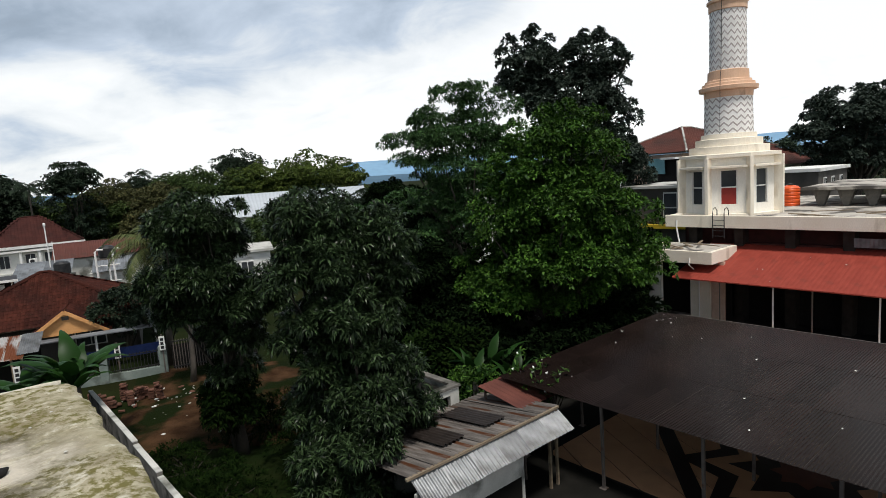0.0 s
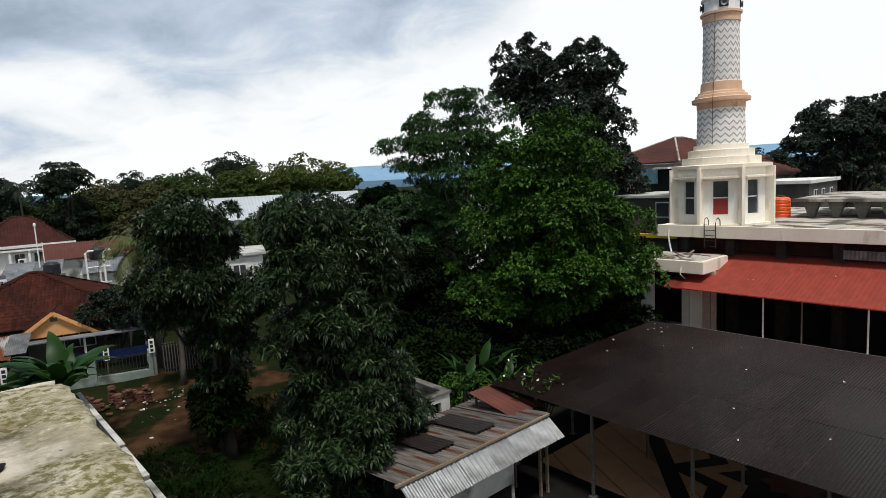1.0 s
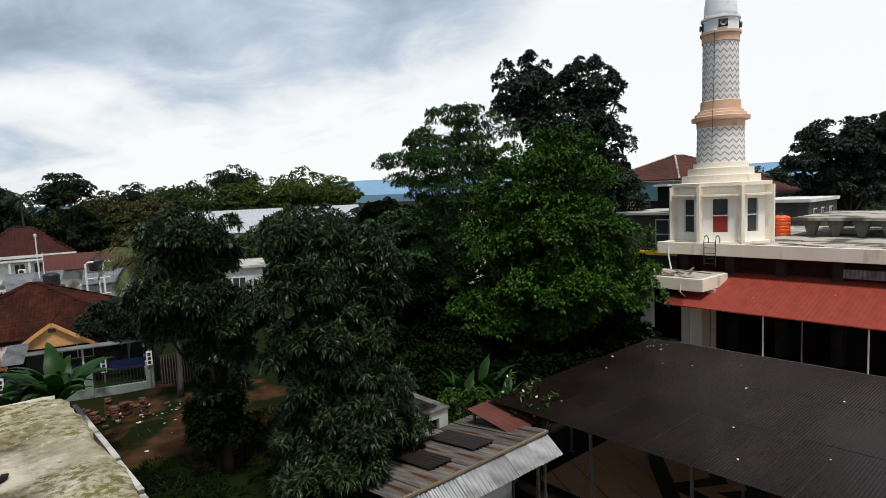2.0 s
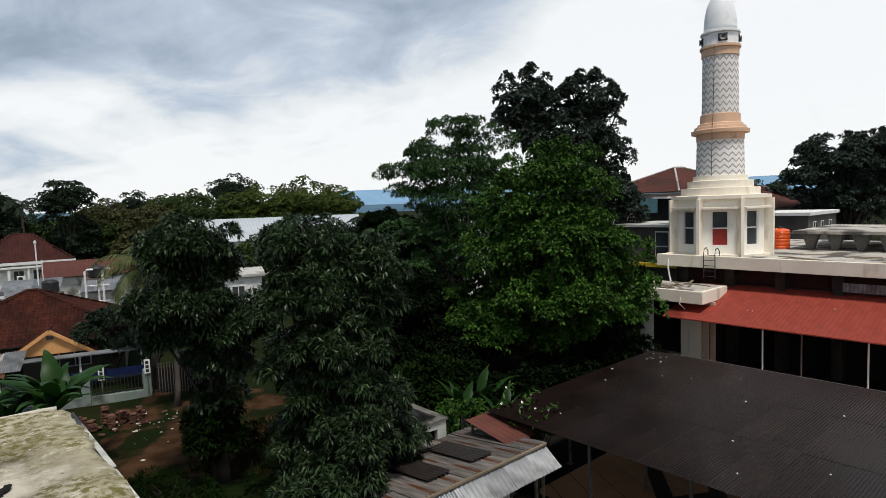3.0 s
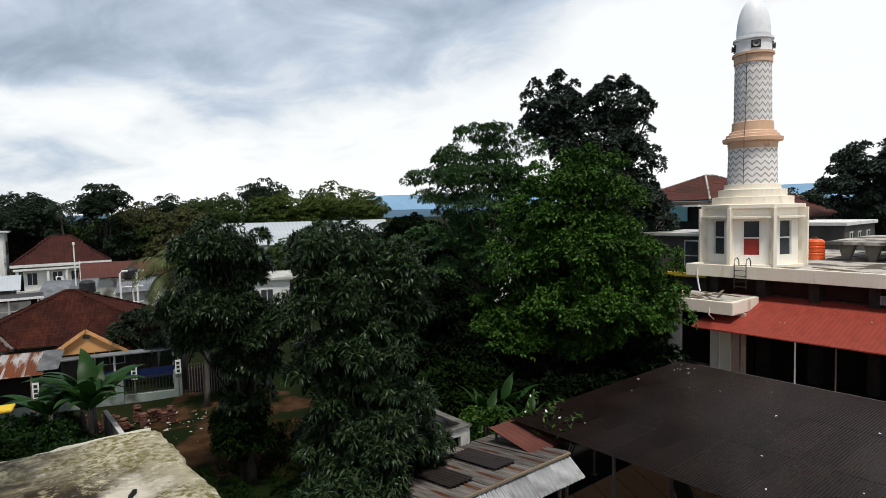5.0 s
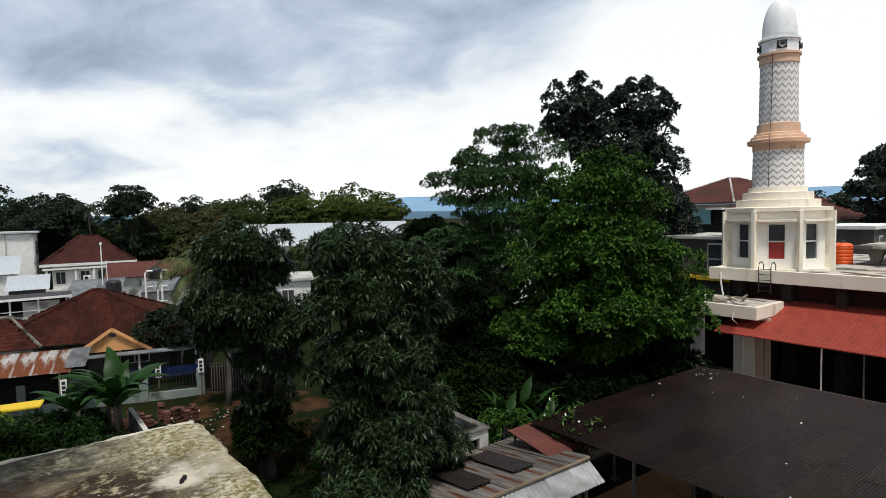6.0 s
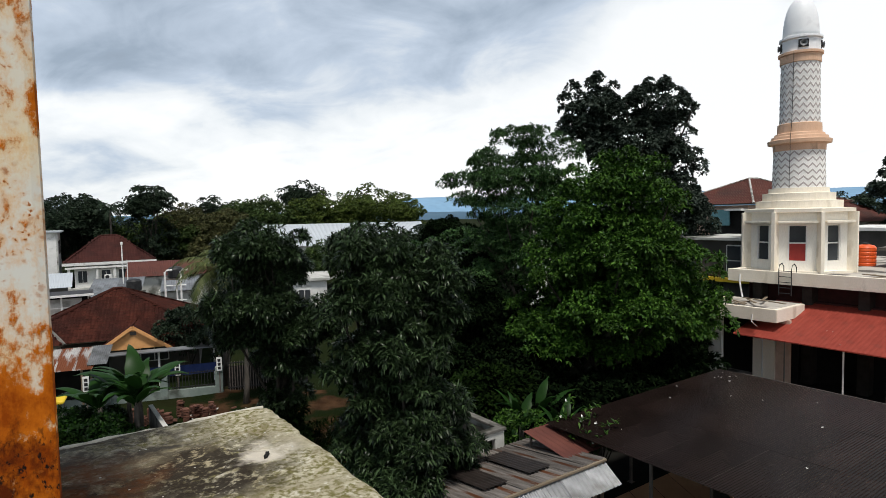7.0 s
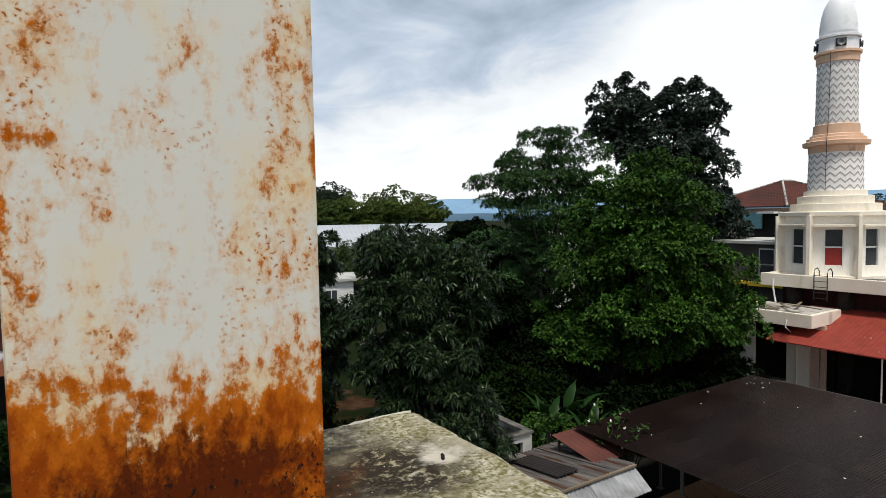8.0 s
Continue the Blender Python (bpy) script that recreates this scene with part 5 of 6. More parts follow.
def pipe_frame():
    t = thing("tank_stand", pose(-23.4, 40.6, 0, 0, 0, 27), "white pipe frame holding a black water tank", "tank stand")
    for x in (-0.5, 0.55):
        part("pipe", tube([(x, 0, 0), (x, 0, 5.2), (x + 0.12, 0, 5.32), (x + 0.5, 0, 5.32)], 0.07, 8), WHITE, t)
    for z in (3.1, 4.2):
        part("bar", tube([(-0.5, 0, z), (0.9, 0, z)], 0.045, 6), WHITE, t)
    part("pipe", tube([(0.25, 0.3, 0), (0.25, 0.3, 4.9)], 0.06, 8), WHITE, t)
    part("tank", lathe([(0.5, 4.7), (0.55, 4.8), (0.55, 5.35), (0.4, 5.5), (0.15, 5.56)], 20), BLACKSTEEL, t, "black plastic tank", at=pose(0.2, 0.6, 0))
    part("deck", box(-0.6, 0.0, 4.6, 0.95, 1.3, 4.69), STEEL, t)
    return t


pipe_frame()
tank_base = solid("tank_block", box(-29.7, 44.2, 0, -28.5, 45.4, 3.3, 0.02), OFFWHITE, "grey-white masonry stand under a dark water tank", "block")
black_tank = solid("water_tank", lathe([(0.5, 3.3), (0.56, 3.36), (0.56, 4.1), (0.42, 4.24), (0.16, 4.3)], 24), BLACKSTEEL, "dark plastic water tank on a masonry stand", "water tank", m=pose(-29.1, 44.8, 0))


def air_conditioner(x, y, z, turn):
    t = thing("air_conditioner", pose(x, y, z, 0, 0, turn), "white air conditioner unit on the villa porch", "air conditioner")
    part("case", box(-0.42, -0.18, 0, 0.42, 0.18, 0.62, 0.02), WHITE, t)
    part("fan_grille", lathe([(0.22, 0), (0.24, 0.02), (0.05, 0.03)], 18), BLACKSTEEL, t, at=pose(-0.08, -0.185, 0.31, 90, 0, 0))
    part("stand", box(-0.4, -0.15, -z, 0.4, 0.15, 0), OFFWHITE, t)
    return t


air_conditioner(-50.6, 72.6, 1.3, 35)
water_tank(-22.9, 39.6, 2.35, 0.34, 0.8, "orange plastic water drum on a white block")
solid("tank_block", box(-23.3, 39.2, 0, -22.45, 40.05, 2.35, 0.02), OFFWHITE, "white masonry block under the water drum", "block")


# ---- fence, banners, plot ----
FENCE = pose(-14.15, 28.6, 0, 0, 0, 21.5)


def street_fence():
    t = thing("fence", FENCE, "dark railing fence between pale green pillars", "fence")
    part("plinth", box(-9.5, -0.12, 0, 0.0, 0.12, 0.42, 0.01), PALEGREEN, t)
    pil = mesh_of("pillar", box(-0.18, -0.18, 0, 0.18, 0.18, 1.42, 0.02), PALEGREEN)
    for x in (-0.1, -2.7, -5.3, -7.9):
        part("pillar", pil, None, t, at=pose(x, 0, 0))
    bar = mesh_of("bar", box(-0.014, -0.014, 0.42, 0.014, 0.014, 1.3), BLACKSTEEL)
    for k in range(60):
        part("bar", bar, None, t, at=pose(-0.35 - k * 0.15, 0, 0))
    for z in (0.5, 1.2):
        part("rail", box(-9.4, -0.02, z, -0.3, 0.02, z + 0.04), BLACKSTEEL, t)
    return t


def side_gate():
    t = thing("gate", FENCE, "dark steel bar gate behind the trunk", "gate")
    bar = mesh_of("bar", box(-0.02, -0.015, 0.0, 0.02, 0.015, 1.55), STEEL)
    for k in range(30):
        part("bar", bar, None, t, at=pose(0.4 + k * 0.13, 0.25, 0))
    for z in (0.15, 1.45):
        part("rail", box(0.3, 0.23, z, 4.4, 0.27, z + 0.05), BLACKSTEEL, t)
    part("back_panel", box(0.3, 0.3, 0.1, 4.4, 0.33, 1.3), SHADEBLACK, t)
    return t


def banner(m, w, h, label):
    t = thing("banner", m, label, "banner")
    bm = bmesh.new()
    n = 14
    rows = [[bm.verts.new((w * i / n, 0.03 * math.sin(i * 1.1) * (1 - j), h * j - 0.05 * math.sin(math.pi * i / n) * (1 - j * 0.4))) for i in range(n + 1)] for j in (0, 0.5, 1)]
    for a, b in zip(rows, rows[1:]):
        for i in range(n):
            bm.faces.new((a[i], a[i + 1], b[i + 1], b[i]))
    bmesh.ops.solidify(bm, geom=bm.faces[:], thickness=0.006)
    part("cloth", bm, BLUE, t)
    for x in (0.0, w):
        part("pole", tube([(x, 0.05, -m.translation.z), (x, 0.05, h + 0.1)], 0.03, 6), STEEL, t)
    return t


def sign_board(m, label):
    t = thing("sign", m, label, "sign")
    part("board", box(-0.13, -0.02, 0.1, 0.13, 0.02, 0.8, 0.006), WHITE, t)
    for k in range(3):
        part("bar", box(-0.07, -0.03, 0.17 + k * 0.2, 0.07, -0.021, 0.31 + k * 0.2), BLACKSTEEL, t)
    part("pole", box(-0.03, 0.021, -m.translation.z, 0.03, 0.06, 0.9), STEEL, t)
    return t


street_fence()
side_gate()
banner(FENCE @ pose(-4.5, 0.5, 1.05), 4.5, 0.5, "sagging blue cloth banner tied behind the fence")
banner(FENCE @ pose(-9.8, 0.4, 0.9), 3.4, 0.6, "blue cloth banner in front of the dark shop")
sign_board(FENCE @ pose(-2.1, 0.3, 0.95), "narrow white sign with dark bars on a pole")
sign_board(FENCE @ pose(-0.05, -0.25, 1.15), "white sign with dark bars at the fence end")
sign_board(pose(-18.3, 24.2, 1.3, 0, 0, 24), "white sign with dark bars before the shop")


def parked_cart():
    t = thing("food_cart", pose(-18.9, 22.4, 0, 0, 0, 30), "yellow-topped street cart beside white chairs", "cart")
    part("body", box(-0.75, -0.4, 0.35, 0.75, 0.4, 1.0, 0.03), GREYWALL, t)
    part("roof", prism([(-0.8, -0.5), (0.8, -0.5), (0.8, 0.5), (-0.8, 0.5)], 1.45, 1.55, bevel=0.03), YELLOW, t)
    for x in (-0.85, 0.85):
        for y in (-0.38, 0.38):
            part("post", box(x * 0.8 - 0.02, y - 0.02, 1.0, x * 0.8 + 0.02, y + 0.02, 1.46), STEEL, t)
        w = part("wheel", lathe([(0.24, -0.03), (0.3, -0.02), (0.3, 0.02), (0.24, 0.03)], 18), BLACKSTEEL, t, at=pose(x * 0.7, -0.43, 0.3, 90, 0, 0))
    return t


parked_cart()


def soil_plot():
    bm = bmesh.new()
    n = 40
    rows = []
    for j in range(n + 1):
        row = []
        for i in range(n + 1):
            u, v = i / n, j / n
            x, y = -15.8 + 9.5 * u, 19.5 + 9.7 * v
            x += (1 - v) * 3.6
            edge = min(u, 1 - u, v, 1 - v) * 8
            row.append(bm.verts.new((x, y, 0.012 + min(1, edge) * (0.09 + 0.12 * noise.fractal(Vector((x * 0.5, y * 0.5, 0)), 1, 2, 4)))))
        rows.append(row)
    for a, b in zip(rows, rows[1:]):
        for i in range(n):
            bm.faces.new((a[i], a[i + 1], b[i + 1], b[i]))
    return solid("soil_plot", bm, SOIL, "bare reddish soil plot with patches of weeds", "soil", kind="structure", smooth=True)


soil_plot()


def brick_pile():
    t = thing("brick_pile", pose(-14.4, 24.5, 0.08, 0, 0, 25), "untidy pile of red clay bricks on bare soil", "brick pile")
    me = mesh_of("brick", box(-0.12, -0.06, 0, 0.12, 0.06, 0.055, 0.004), BRICK)
    rng = random.Random(11)
    # leaning stacks in a ragged row, some taken down to a few courses
    for k in range(15):
        sx, sy, high = -1.9 + k * 0.25 + rng.uniform(-0.1, 0.1), 0.35 * math.sin(k * 1.7) + rng.uniform(-0.2, 0.2), rng.choice((5, 7, 8, 10, 12, 13))
        turn, lean = rng.uniform(-20, 20), rng.uniform(-0.012, 0.012)
        for layer in range(high):
            for j in range(2):
                if layer > 3 and rng.random() < 0.12:
                    continue
                part("brick", me, None, t, at=pose(sx, sy, 0, 0, 0, turn + 90 * (layer % 2)) @ pose(rng.uniform(-0.02, 0.02) + lean * layer, -0.065 + 0.13 * j, layer * 0.056, 0, 0, rng.uniform(-5, 5)))
    for k in range(30):
        part("brick", me, None, t, at=pose(rng.gauss(0, 1.6), rng.gauss(-0.3, 0.8), rng.uniform(0, 0.03), rng.uniform(-15, 15), rng.uniform(-15, 15), rng.uniform(0, 180)))
    return t


brick_pile()


def rubble():
    """Pale chips and torn bags strewn over the soil."""
    rng = np.random.default_rng(77)
    n = 70
    at = np.stack([-11.6 + rng.normal(size=n) * 1.2, 24.8 + rng.normal(size=n) * 0.9, np.full(n, 0.13)], 1)
    at[50:, :2] = np.stack([rng.uniform(-12, -6, 20), rng.uniform(19, 23, 20)], 1)
    bm = bmesh.new()
    for p in at:
        vs = bmesh.ops.create_icosphere(bm, subdivisions=1, radius=0.025 + 0.06 * rng.random() ** 3)["verts"]
        for v in vs:
            v.co = Vector((v.co.x * rng.uniform(0.7, 1.8) + p[0], v.co.y * rng.uniform(0.7, 1.4) + p[1], v.co.z * 0.55 + p[2]))
    return solid("rubble", bm, OFFWHITE, "pale broken rubble strewn over the soil plot", "rubble", kind="stuff")


rubble()


def boundary_wall():
    t = thing("boundary_wall", pose(-13.5, 21.3, 0, 0, 0, -49.5), "weathered concrete boundary wall with pale coping", "wall", kind="structure")
    for x0, x1, z in ((0, 6.4, 1.8), (6.42, 8.8, 1.72), (8.82, 12.0, 1.6)):
        part("wall", box(x0, -0.07, 0, x1, 0.07, z), DARKCONC, t)
        part("coping", box(x0, -0.08, z, x1, 0.08, z + 0.03, 0.01), OFFWHITE, t)
    return t


boundary_wall()


# ---- buildings behind the mosque ----
def back_house():
    t = thing("house", pose(24.0, 56.5, 0, 0, 0, 25), "two-storey beige house with red-brown hip roof", "house")
    part("wall", box(-5.2, -4.2, 0, 4.6, 4.0, 9.2), PINKWALL, t)
    hip_roof(t, 11.6, 10.6, 9.3, 11.6, 1.0, REDROOF, 0.3, 0.36, cap=OFFWHITE)
    window_on(t, -3.2, -4.22, 6.6, 1.6, 1.6, TEAL)
    window_on(t, -0.4, -4.22, 6.6, 1.4, 1.6)
    part("door_hood", box(-1.4, -5.2, 8.5, 1.0, -4.2, 8.7, 0.02), WHITE, t)
    for x in (-5.0, -1.7, 1.2):
        part("pillar", box(x, -4.7, 0, x + 0.25, -4.45, 8.9), WHITE, t)
    part("balcony", box(-5.2, -5.4, 5.6, 4.0, -4.2, 5.85), GREYWALL, t)
    # Black panel paints the shade of the loggia; no hollow behind it.
    part("loggia", box(-5.32, -4.1, 6.4, -5.21, 3.8, 8.75), SHADEBLACK, t, "black panel painted as the open loggia shade")
    part("loggia_pillar", box(-5.6, -0.6, 6.3, -5.33, 1.0, 8.9), PINKWALL, t)
    part("loggia_pillar", box(-5.6, 2.5, 6.3, -5.33, 2.9, 8.9), WHITE, t)
    part("loggia_panel", box(-5.55, -2.6, 7.5, -5.45, -0.62, 8.85), TEAL, t, "pale teal panel")
    part("loggia_hood", box(-6.2, -4.4, 8.75, -5.33, -2.7, 8.92, 0.01), WHITE, t)
    part("loggia_floor", box(-6.2, -4.4, 6.1, -5.21, 4.0, 6.3, 0.01), OFFWHITE, t)
    return t


def dark_block():
    t = thing("dark_block", QUARTER, "dark grey block with pale roof rim and aluminium windows", "building")
    part("wall", box(36, 17.2, 0, 41, 22.6, 6.95), GREYWALL, t)
    part("roof_rim", box(35.7, 17.0, 6.96, 41.3, 22.8, 7.15, 0.02), OFFWHITE, t)
    for y in (17.6, 18.9):
        w = part("window", box(35.92, y, 4.9, 35.99, y + 1.0, 6.7), WHITE, t)
        part("pane", box(35.88, y + 0.08, 5.75, 35.91, y + 0.92, 6.62), DARKGLASS, w)
        part("pane", box(35.88, y + 0.08, 4.98, 35.91, y + 0.92, 5.67), DARKGLASS, w)
    part("band", box(35.6, 17.0, 4.35, 36.0, 22.6, 4.6), YELLOW, t, "mustard yellow band")
    return t


def grey_house():
    t = thing("house", pose(34.0, 52.5, 0, 0, 0, 40), "small grey house with white flat roof rim", "house")
    part("wall", box(-4.5, -1.5, 0, 3.0, 3, 6.9), GREYWALL, t)
    part("roof_rim", box(-4.7, -1.7, 6.91, 3.2, 3.2, 7.2, 0.02), WHITE, t)
    for x in (-3.0, -1.0, 1.2):
        window_on(t, x, -1.52, 5.3, 0.6, 1.0)
    return t


back_house()
dark_block()
grey_house()
t = thing("house", pose(39.0, 70.0, 0, 0, 0, 20), "distant house with red hip roof", "house")
part("wall", box(-4, -3, 0, 4, 3, 7.2), OFFWHITE, t)
hip_roof(t, 9.4, 7.4, 7.2, 9.2, 3.0, REDROOF, 0.4, 0.5)


def glimpsed_house(x, y, turn, w, h, label):
    t = thing("house", pose(x, y, 0, 0, 0, turn), label, "house")
    part("wall", box(-w / 2, -3, 0, w / 2, 3, h), WHITE, t)
    part("roof_rim", box(-w / 2 - 0.3, -3.3, h, w / 2 + 0.3, 3.3, h + 0.25, 0.02), OFFWHITE, t)
    for k in range(int(w // 2)):
        window_on(t, -w / 2 + 1 + 2 * k, -3.02, h - 2.0, 1.0, 1.2)
        window_on(t, -w / 2 + 1 + 2 * k, -3.02, h - 4.8, 1.0, 1.2)
    return t


glimpsed_house(6.5, 60.0, 10, 8, 7.0, "white two-storey house glimpsed between the trees")
glimpsed_house(-18.5, 54.0, 18, 5, 3.2, "pale house glimpsed behind the mango trees")


# ---- plants ----
def banana(x, y, z, n, h, seed, label, spread=1.0, top=0.0):
    top = top or h * 0.46
    rng = np.random.default_rng(seed)
    t = thing("banana_plant", pose(x, y, z), label, "banana plant")
    part("stem", tube([(0, 0, -0.1), (0.03, 0, top * 0.65), (0, 0.03, top * 1.08)], [0.13, 0.11, 0.07], 9), PALEBARK, t, smooth=True)
    for k in range(n):
        a = 2 * math.pi * k / n + rng.uniform(-0.3, 0.3)
        ln = h * rng.uniform(0.55, 0.75)
        wid = ln * 0.12
        rise = rng.uniform(0.75, 1.4)
        bm = bmesh.new()
        rows = []
        m = 10
        p = Vector((0, 0, top))
        el = rise
        for i in range(m + 1):
            s = i / m
            d = Vector((math.cos(a) * math.cos(el), math.sin(a) * math.cos(el), math.sin(el)))
            side = Vector((-math.sin(a), math.cos(a), 0))
            wv = wid * (math.sin(math.pi * min(1.0, max(0.0, (s - 0.12) / 0.88)) ** 0.75) if s > 0.12 else 0.04) * (1 + 0.14 * rng.normal() * (s > 0.2))
            wv = max(0.012, wv)
            up = d.cross(side) * -1
            rows.append([bm.verts.new(p + side * wv + up * wv * 0.3), bm.verts.new(p), bm.verts.new(p - side * wv + up * wv * 0.3)])
            p = p + d * ln / m
            el -= (0.03 + 0.17 * s) * spread
        for r0, r1 in zip(rows, rows[1:]):
            bm.faces.new((r0[0], r0[1], r1[1], r1[0]))
            bm.faces.new((r0[1], r0[2], r1[2], r1[1]))
        part("leaf", bm, LEAF_BANANA, t, smooth=True)
    return t


def palm(x, y, h, n, ln, seed, label, leaf=None, z=0.0):
    rng = np.random.default_rng(seed)
    t = thing("palm_tree", pose(x, y, z), label, "palm tree")
    part("trunk", tube([(0, 0, -0.1), (0.1, 0.05, h * 0.5), (0, 0, h)], [0.2, 0.15, 0.12], 9), PALEBARK, t, smooth=True)
    for k in range(n):
        a = 2 * math.pi * k * 0.381966 * 1.0 + rng.uniform(-0.2, 0.2)
        el = 1.25 - 1.5 * (k / n)
        p = np.array([0, 0, h])
        vs, fs, mids = [], [], []
        m = 40
        for i in range(m + 1):
            mids.append(p.copy())
            d = np.array([math.cos(a) * math.cos(el), math.sin(a) * math.cos(el), math.sin(el)])
            p = p + d * ln / m
            el -= (0.055 + 0.05 * i / m) * 0.65
        mids = np.array(mids)
        side = np.array([-math.sin(a), math.cos(a), 0])
        for i in range(3, m):
            s = i / m
            L = ln * 0.26 * math.sin(math.pi * min(1, s * 0.8 + 0.18)) + 0.05
            fwd = unit(mids[i + 1] - mids[i])
            for sg in (-1, 1):
                tip = mids[i] + side * sg * L * 0.75 + fwd * L * 0.45 + np.array([0, 0, -L * rng.uniform(0.35, 0.7)])
                b = len(vs)
                vs += [mids[i] - fwd * 0.035, mids[i] + fwd * 0.035, tip]
                fs.append((b, b + 1, b + 2))
        b = len(vs)
        for i in range(m + 1):
            wv = 0.035 * (1 - i / m) + 0.006
            vs += [mids[i] + side * wv, mids[i] - side * wv]
        for i in range(m):
            q = b + 2 * i
            fs += [(q, q + 1, q + 3), (q, q + 3, q + 2)]
        part("frond", soup("frond", vs, fs, leaf or LEAF_PALM), None, t)
    return t


def bush(name, x, y, blobs, leaf, label, clumps=14, clump_r=0.4, shoots=30, per=5, length=0.18, width=0.07, seed=1, category="shrub", z=0.0, droop=0.4, spread=65):
    rng = np.random.default_rng(seed)
    t = thing(name, pose(x, y, z), label, category)
    at, out, cl = crown_points(blobs, clumps, clump_r, shoots, rng, 0.8, -0.2)
    part("leaves", leaf_soup("leaves", at, out, per, length, width, spread, droop, leaf, rng), None, t)
    bm = bmesh.new()
    for c in cl[:8]:
        tube([(0, 0, -0.1), tuple(c * 0.5 + np.array([0.05, 0.03, 0.1])), tuple(c)], [0.05, 0.035, 0.015], 5, bm)
    part("stem", bm, BARK, t)
    return t


# mango trees on the plot
tree("mango_tree", -3.1, 15.6, [(-0.35, 0.44, 7.88, 1.13, 1.0, 0.61), (1.35, 0.3, 7.2, 0.97, 0.86, 0.62), (-0.23, -0.35, 6.69, 1.17, 1.04, 0.6), (1.67, 0.35, 6.16, 0.63, 0.55, 0.54), (0.76, -0.57, 5.27, 1.21, 1.08, 0.73), (-0.57, -0.43, 5.02, 0.64, 0.56, 0.52), (0.85, -0.46, 3.86, 1.3, 1.16, 0.74), (-0.13, -0.33, 2.8, 0.94, 0.84, 0.75), (1.34, 0.31, 2.39, 0.97, 0.86, 0.78), (0.56, 0.0, 1.54, 1.34, 1.2, 0.69), (0.35, 0.1, 5.6, 0.95, 0.9, 2.3), (0.5, 0.1, 2.6, 1.1, 1.0, 1.9), (1.15, -1.5, 3.2, 0.6, 0.6, 0.6), (0.75, -2.1, 2.5, 0.7, 0.7, 0.6), (0.1, -1.5, 1.5, 0.9, 0.9, 0.9)], LEAF_MANGO, "dense dark green mango tree with drooping long leaves", clumps=290, clump_r=0.4, shoots=34, per=11, length=0.25, width=0.05, spread=84, droop=0.6, seed=3, trunk_r=0.22, flat=0.85, low=-0.5, limbs=16, fork=0.5, core=0.55, fill=0.12, group="mango trees on the plot")
tree("mango_tree", -7.2, 19.0, [(-0.31, -0.34, 7.99, 1.29, 1.15, 0.62), (-0.95, -0.61, 7.48, 0.9, 0.79, 0.58), (-0.08, 0.28, 7.1, 0.88, 0.78, 0.6), (-0.58, -0.78, 6.02, 1.38, 1.23, 0.61), (0.8, -0.25, 5.16, 1.23, 1.09, 0.53), (-1.05, -0.65, 5.17, 0.86, 0.76, 0.43), (0.06, -0.2, 4.11, 0.96, 0.85, 0.39), (0.1, -0.19, 2.75, 0.54, 0.54, 0.68), (-0.2, -0.1, 6.2, 0.9, 0.9, 1.7)], LEAF_MANGO, "mango tree with a bare lower trunk and layered crown", clumps=190, clump_r=0.4, shoots=34, per=11, length=0.25, width=0.055, spread=84, droop=0.6, seed=7, trunk_r=0.2, flat=0.85, low=-0.5, limbs=14, core=0.5, fill=0.12, group="mango trees on the plot")
tree("slender_tree", -12.0, 26.6, [(0.4, 0.0, 5.0, 1.6, 1.6, 1.1), (0.9, 0.3, 6.2, 1.3, 1.4, 1.0)], LEAF_DARK, "slender tree with a thin pale trunk", clumps=30, clump_r=0.5, shoots=30, per=6, length=0.22, width=0.07, seed=9, trunk_r=0.13, bark=PALEBARK, limbs=10)

# large trees before the mosque
tree("broadleaf_tree", 4.8, 26.7, [(0.57, -0.11, 10.21, 1.95, 1.74, 1.25), (-0.84, -0.17, 8.47, 1.8, 1.6, 1.31), (1.79, -0.69, 8.67, 1.67, 1.49, 1.31), (0.91, -1.31, 6.87, 2.63, 2.35, 1.39), (2.93, -1.32, 6.1, 2.04, 1.82, 1.42), (-1.36, -0.1, 6.3, 2.06, 1.84, 1.7), (0.63, -1.45, 4.81, 2.73, 2.44, 1.01), (3.68, -1.24, 4.37, 1.28, 1.14, 0.97), (-2.39, 0.01, 4.22, 1.67, 1.49, 1.57), (-3.3, 0.58, 1.97, 1.17, 1.04, 1.2), (0.5, -0.3, 6.0, 2.3, 2.1, 2.6), (-0.6, -0.4, 3.4, 3.0, 2.4, 1.4), (2.4, -0.6, 3.9, 2.2, 1.8, 0.8)], LEAF_BROAD, "broad bright green tree with dense rounded crown", clumps=420, clump_r=0.66, shoots=36, per=7, length=0.21, width=0.1, spread=75, droop=0.45, seed=12, trunk_r=0.35, flat=0.75, low=-0.6, limbs=16, core=0.3)
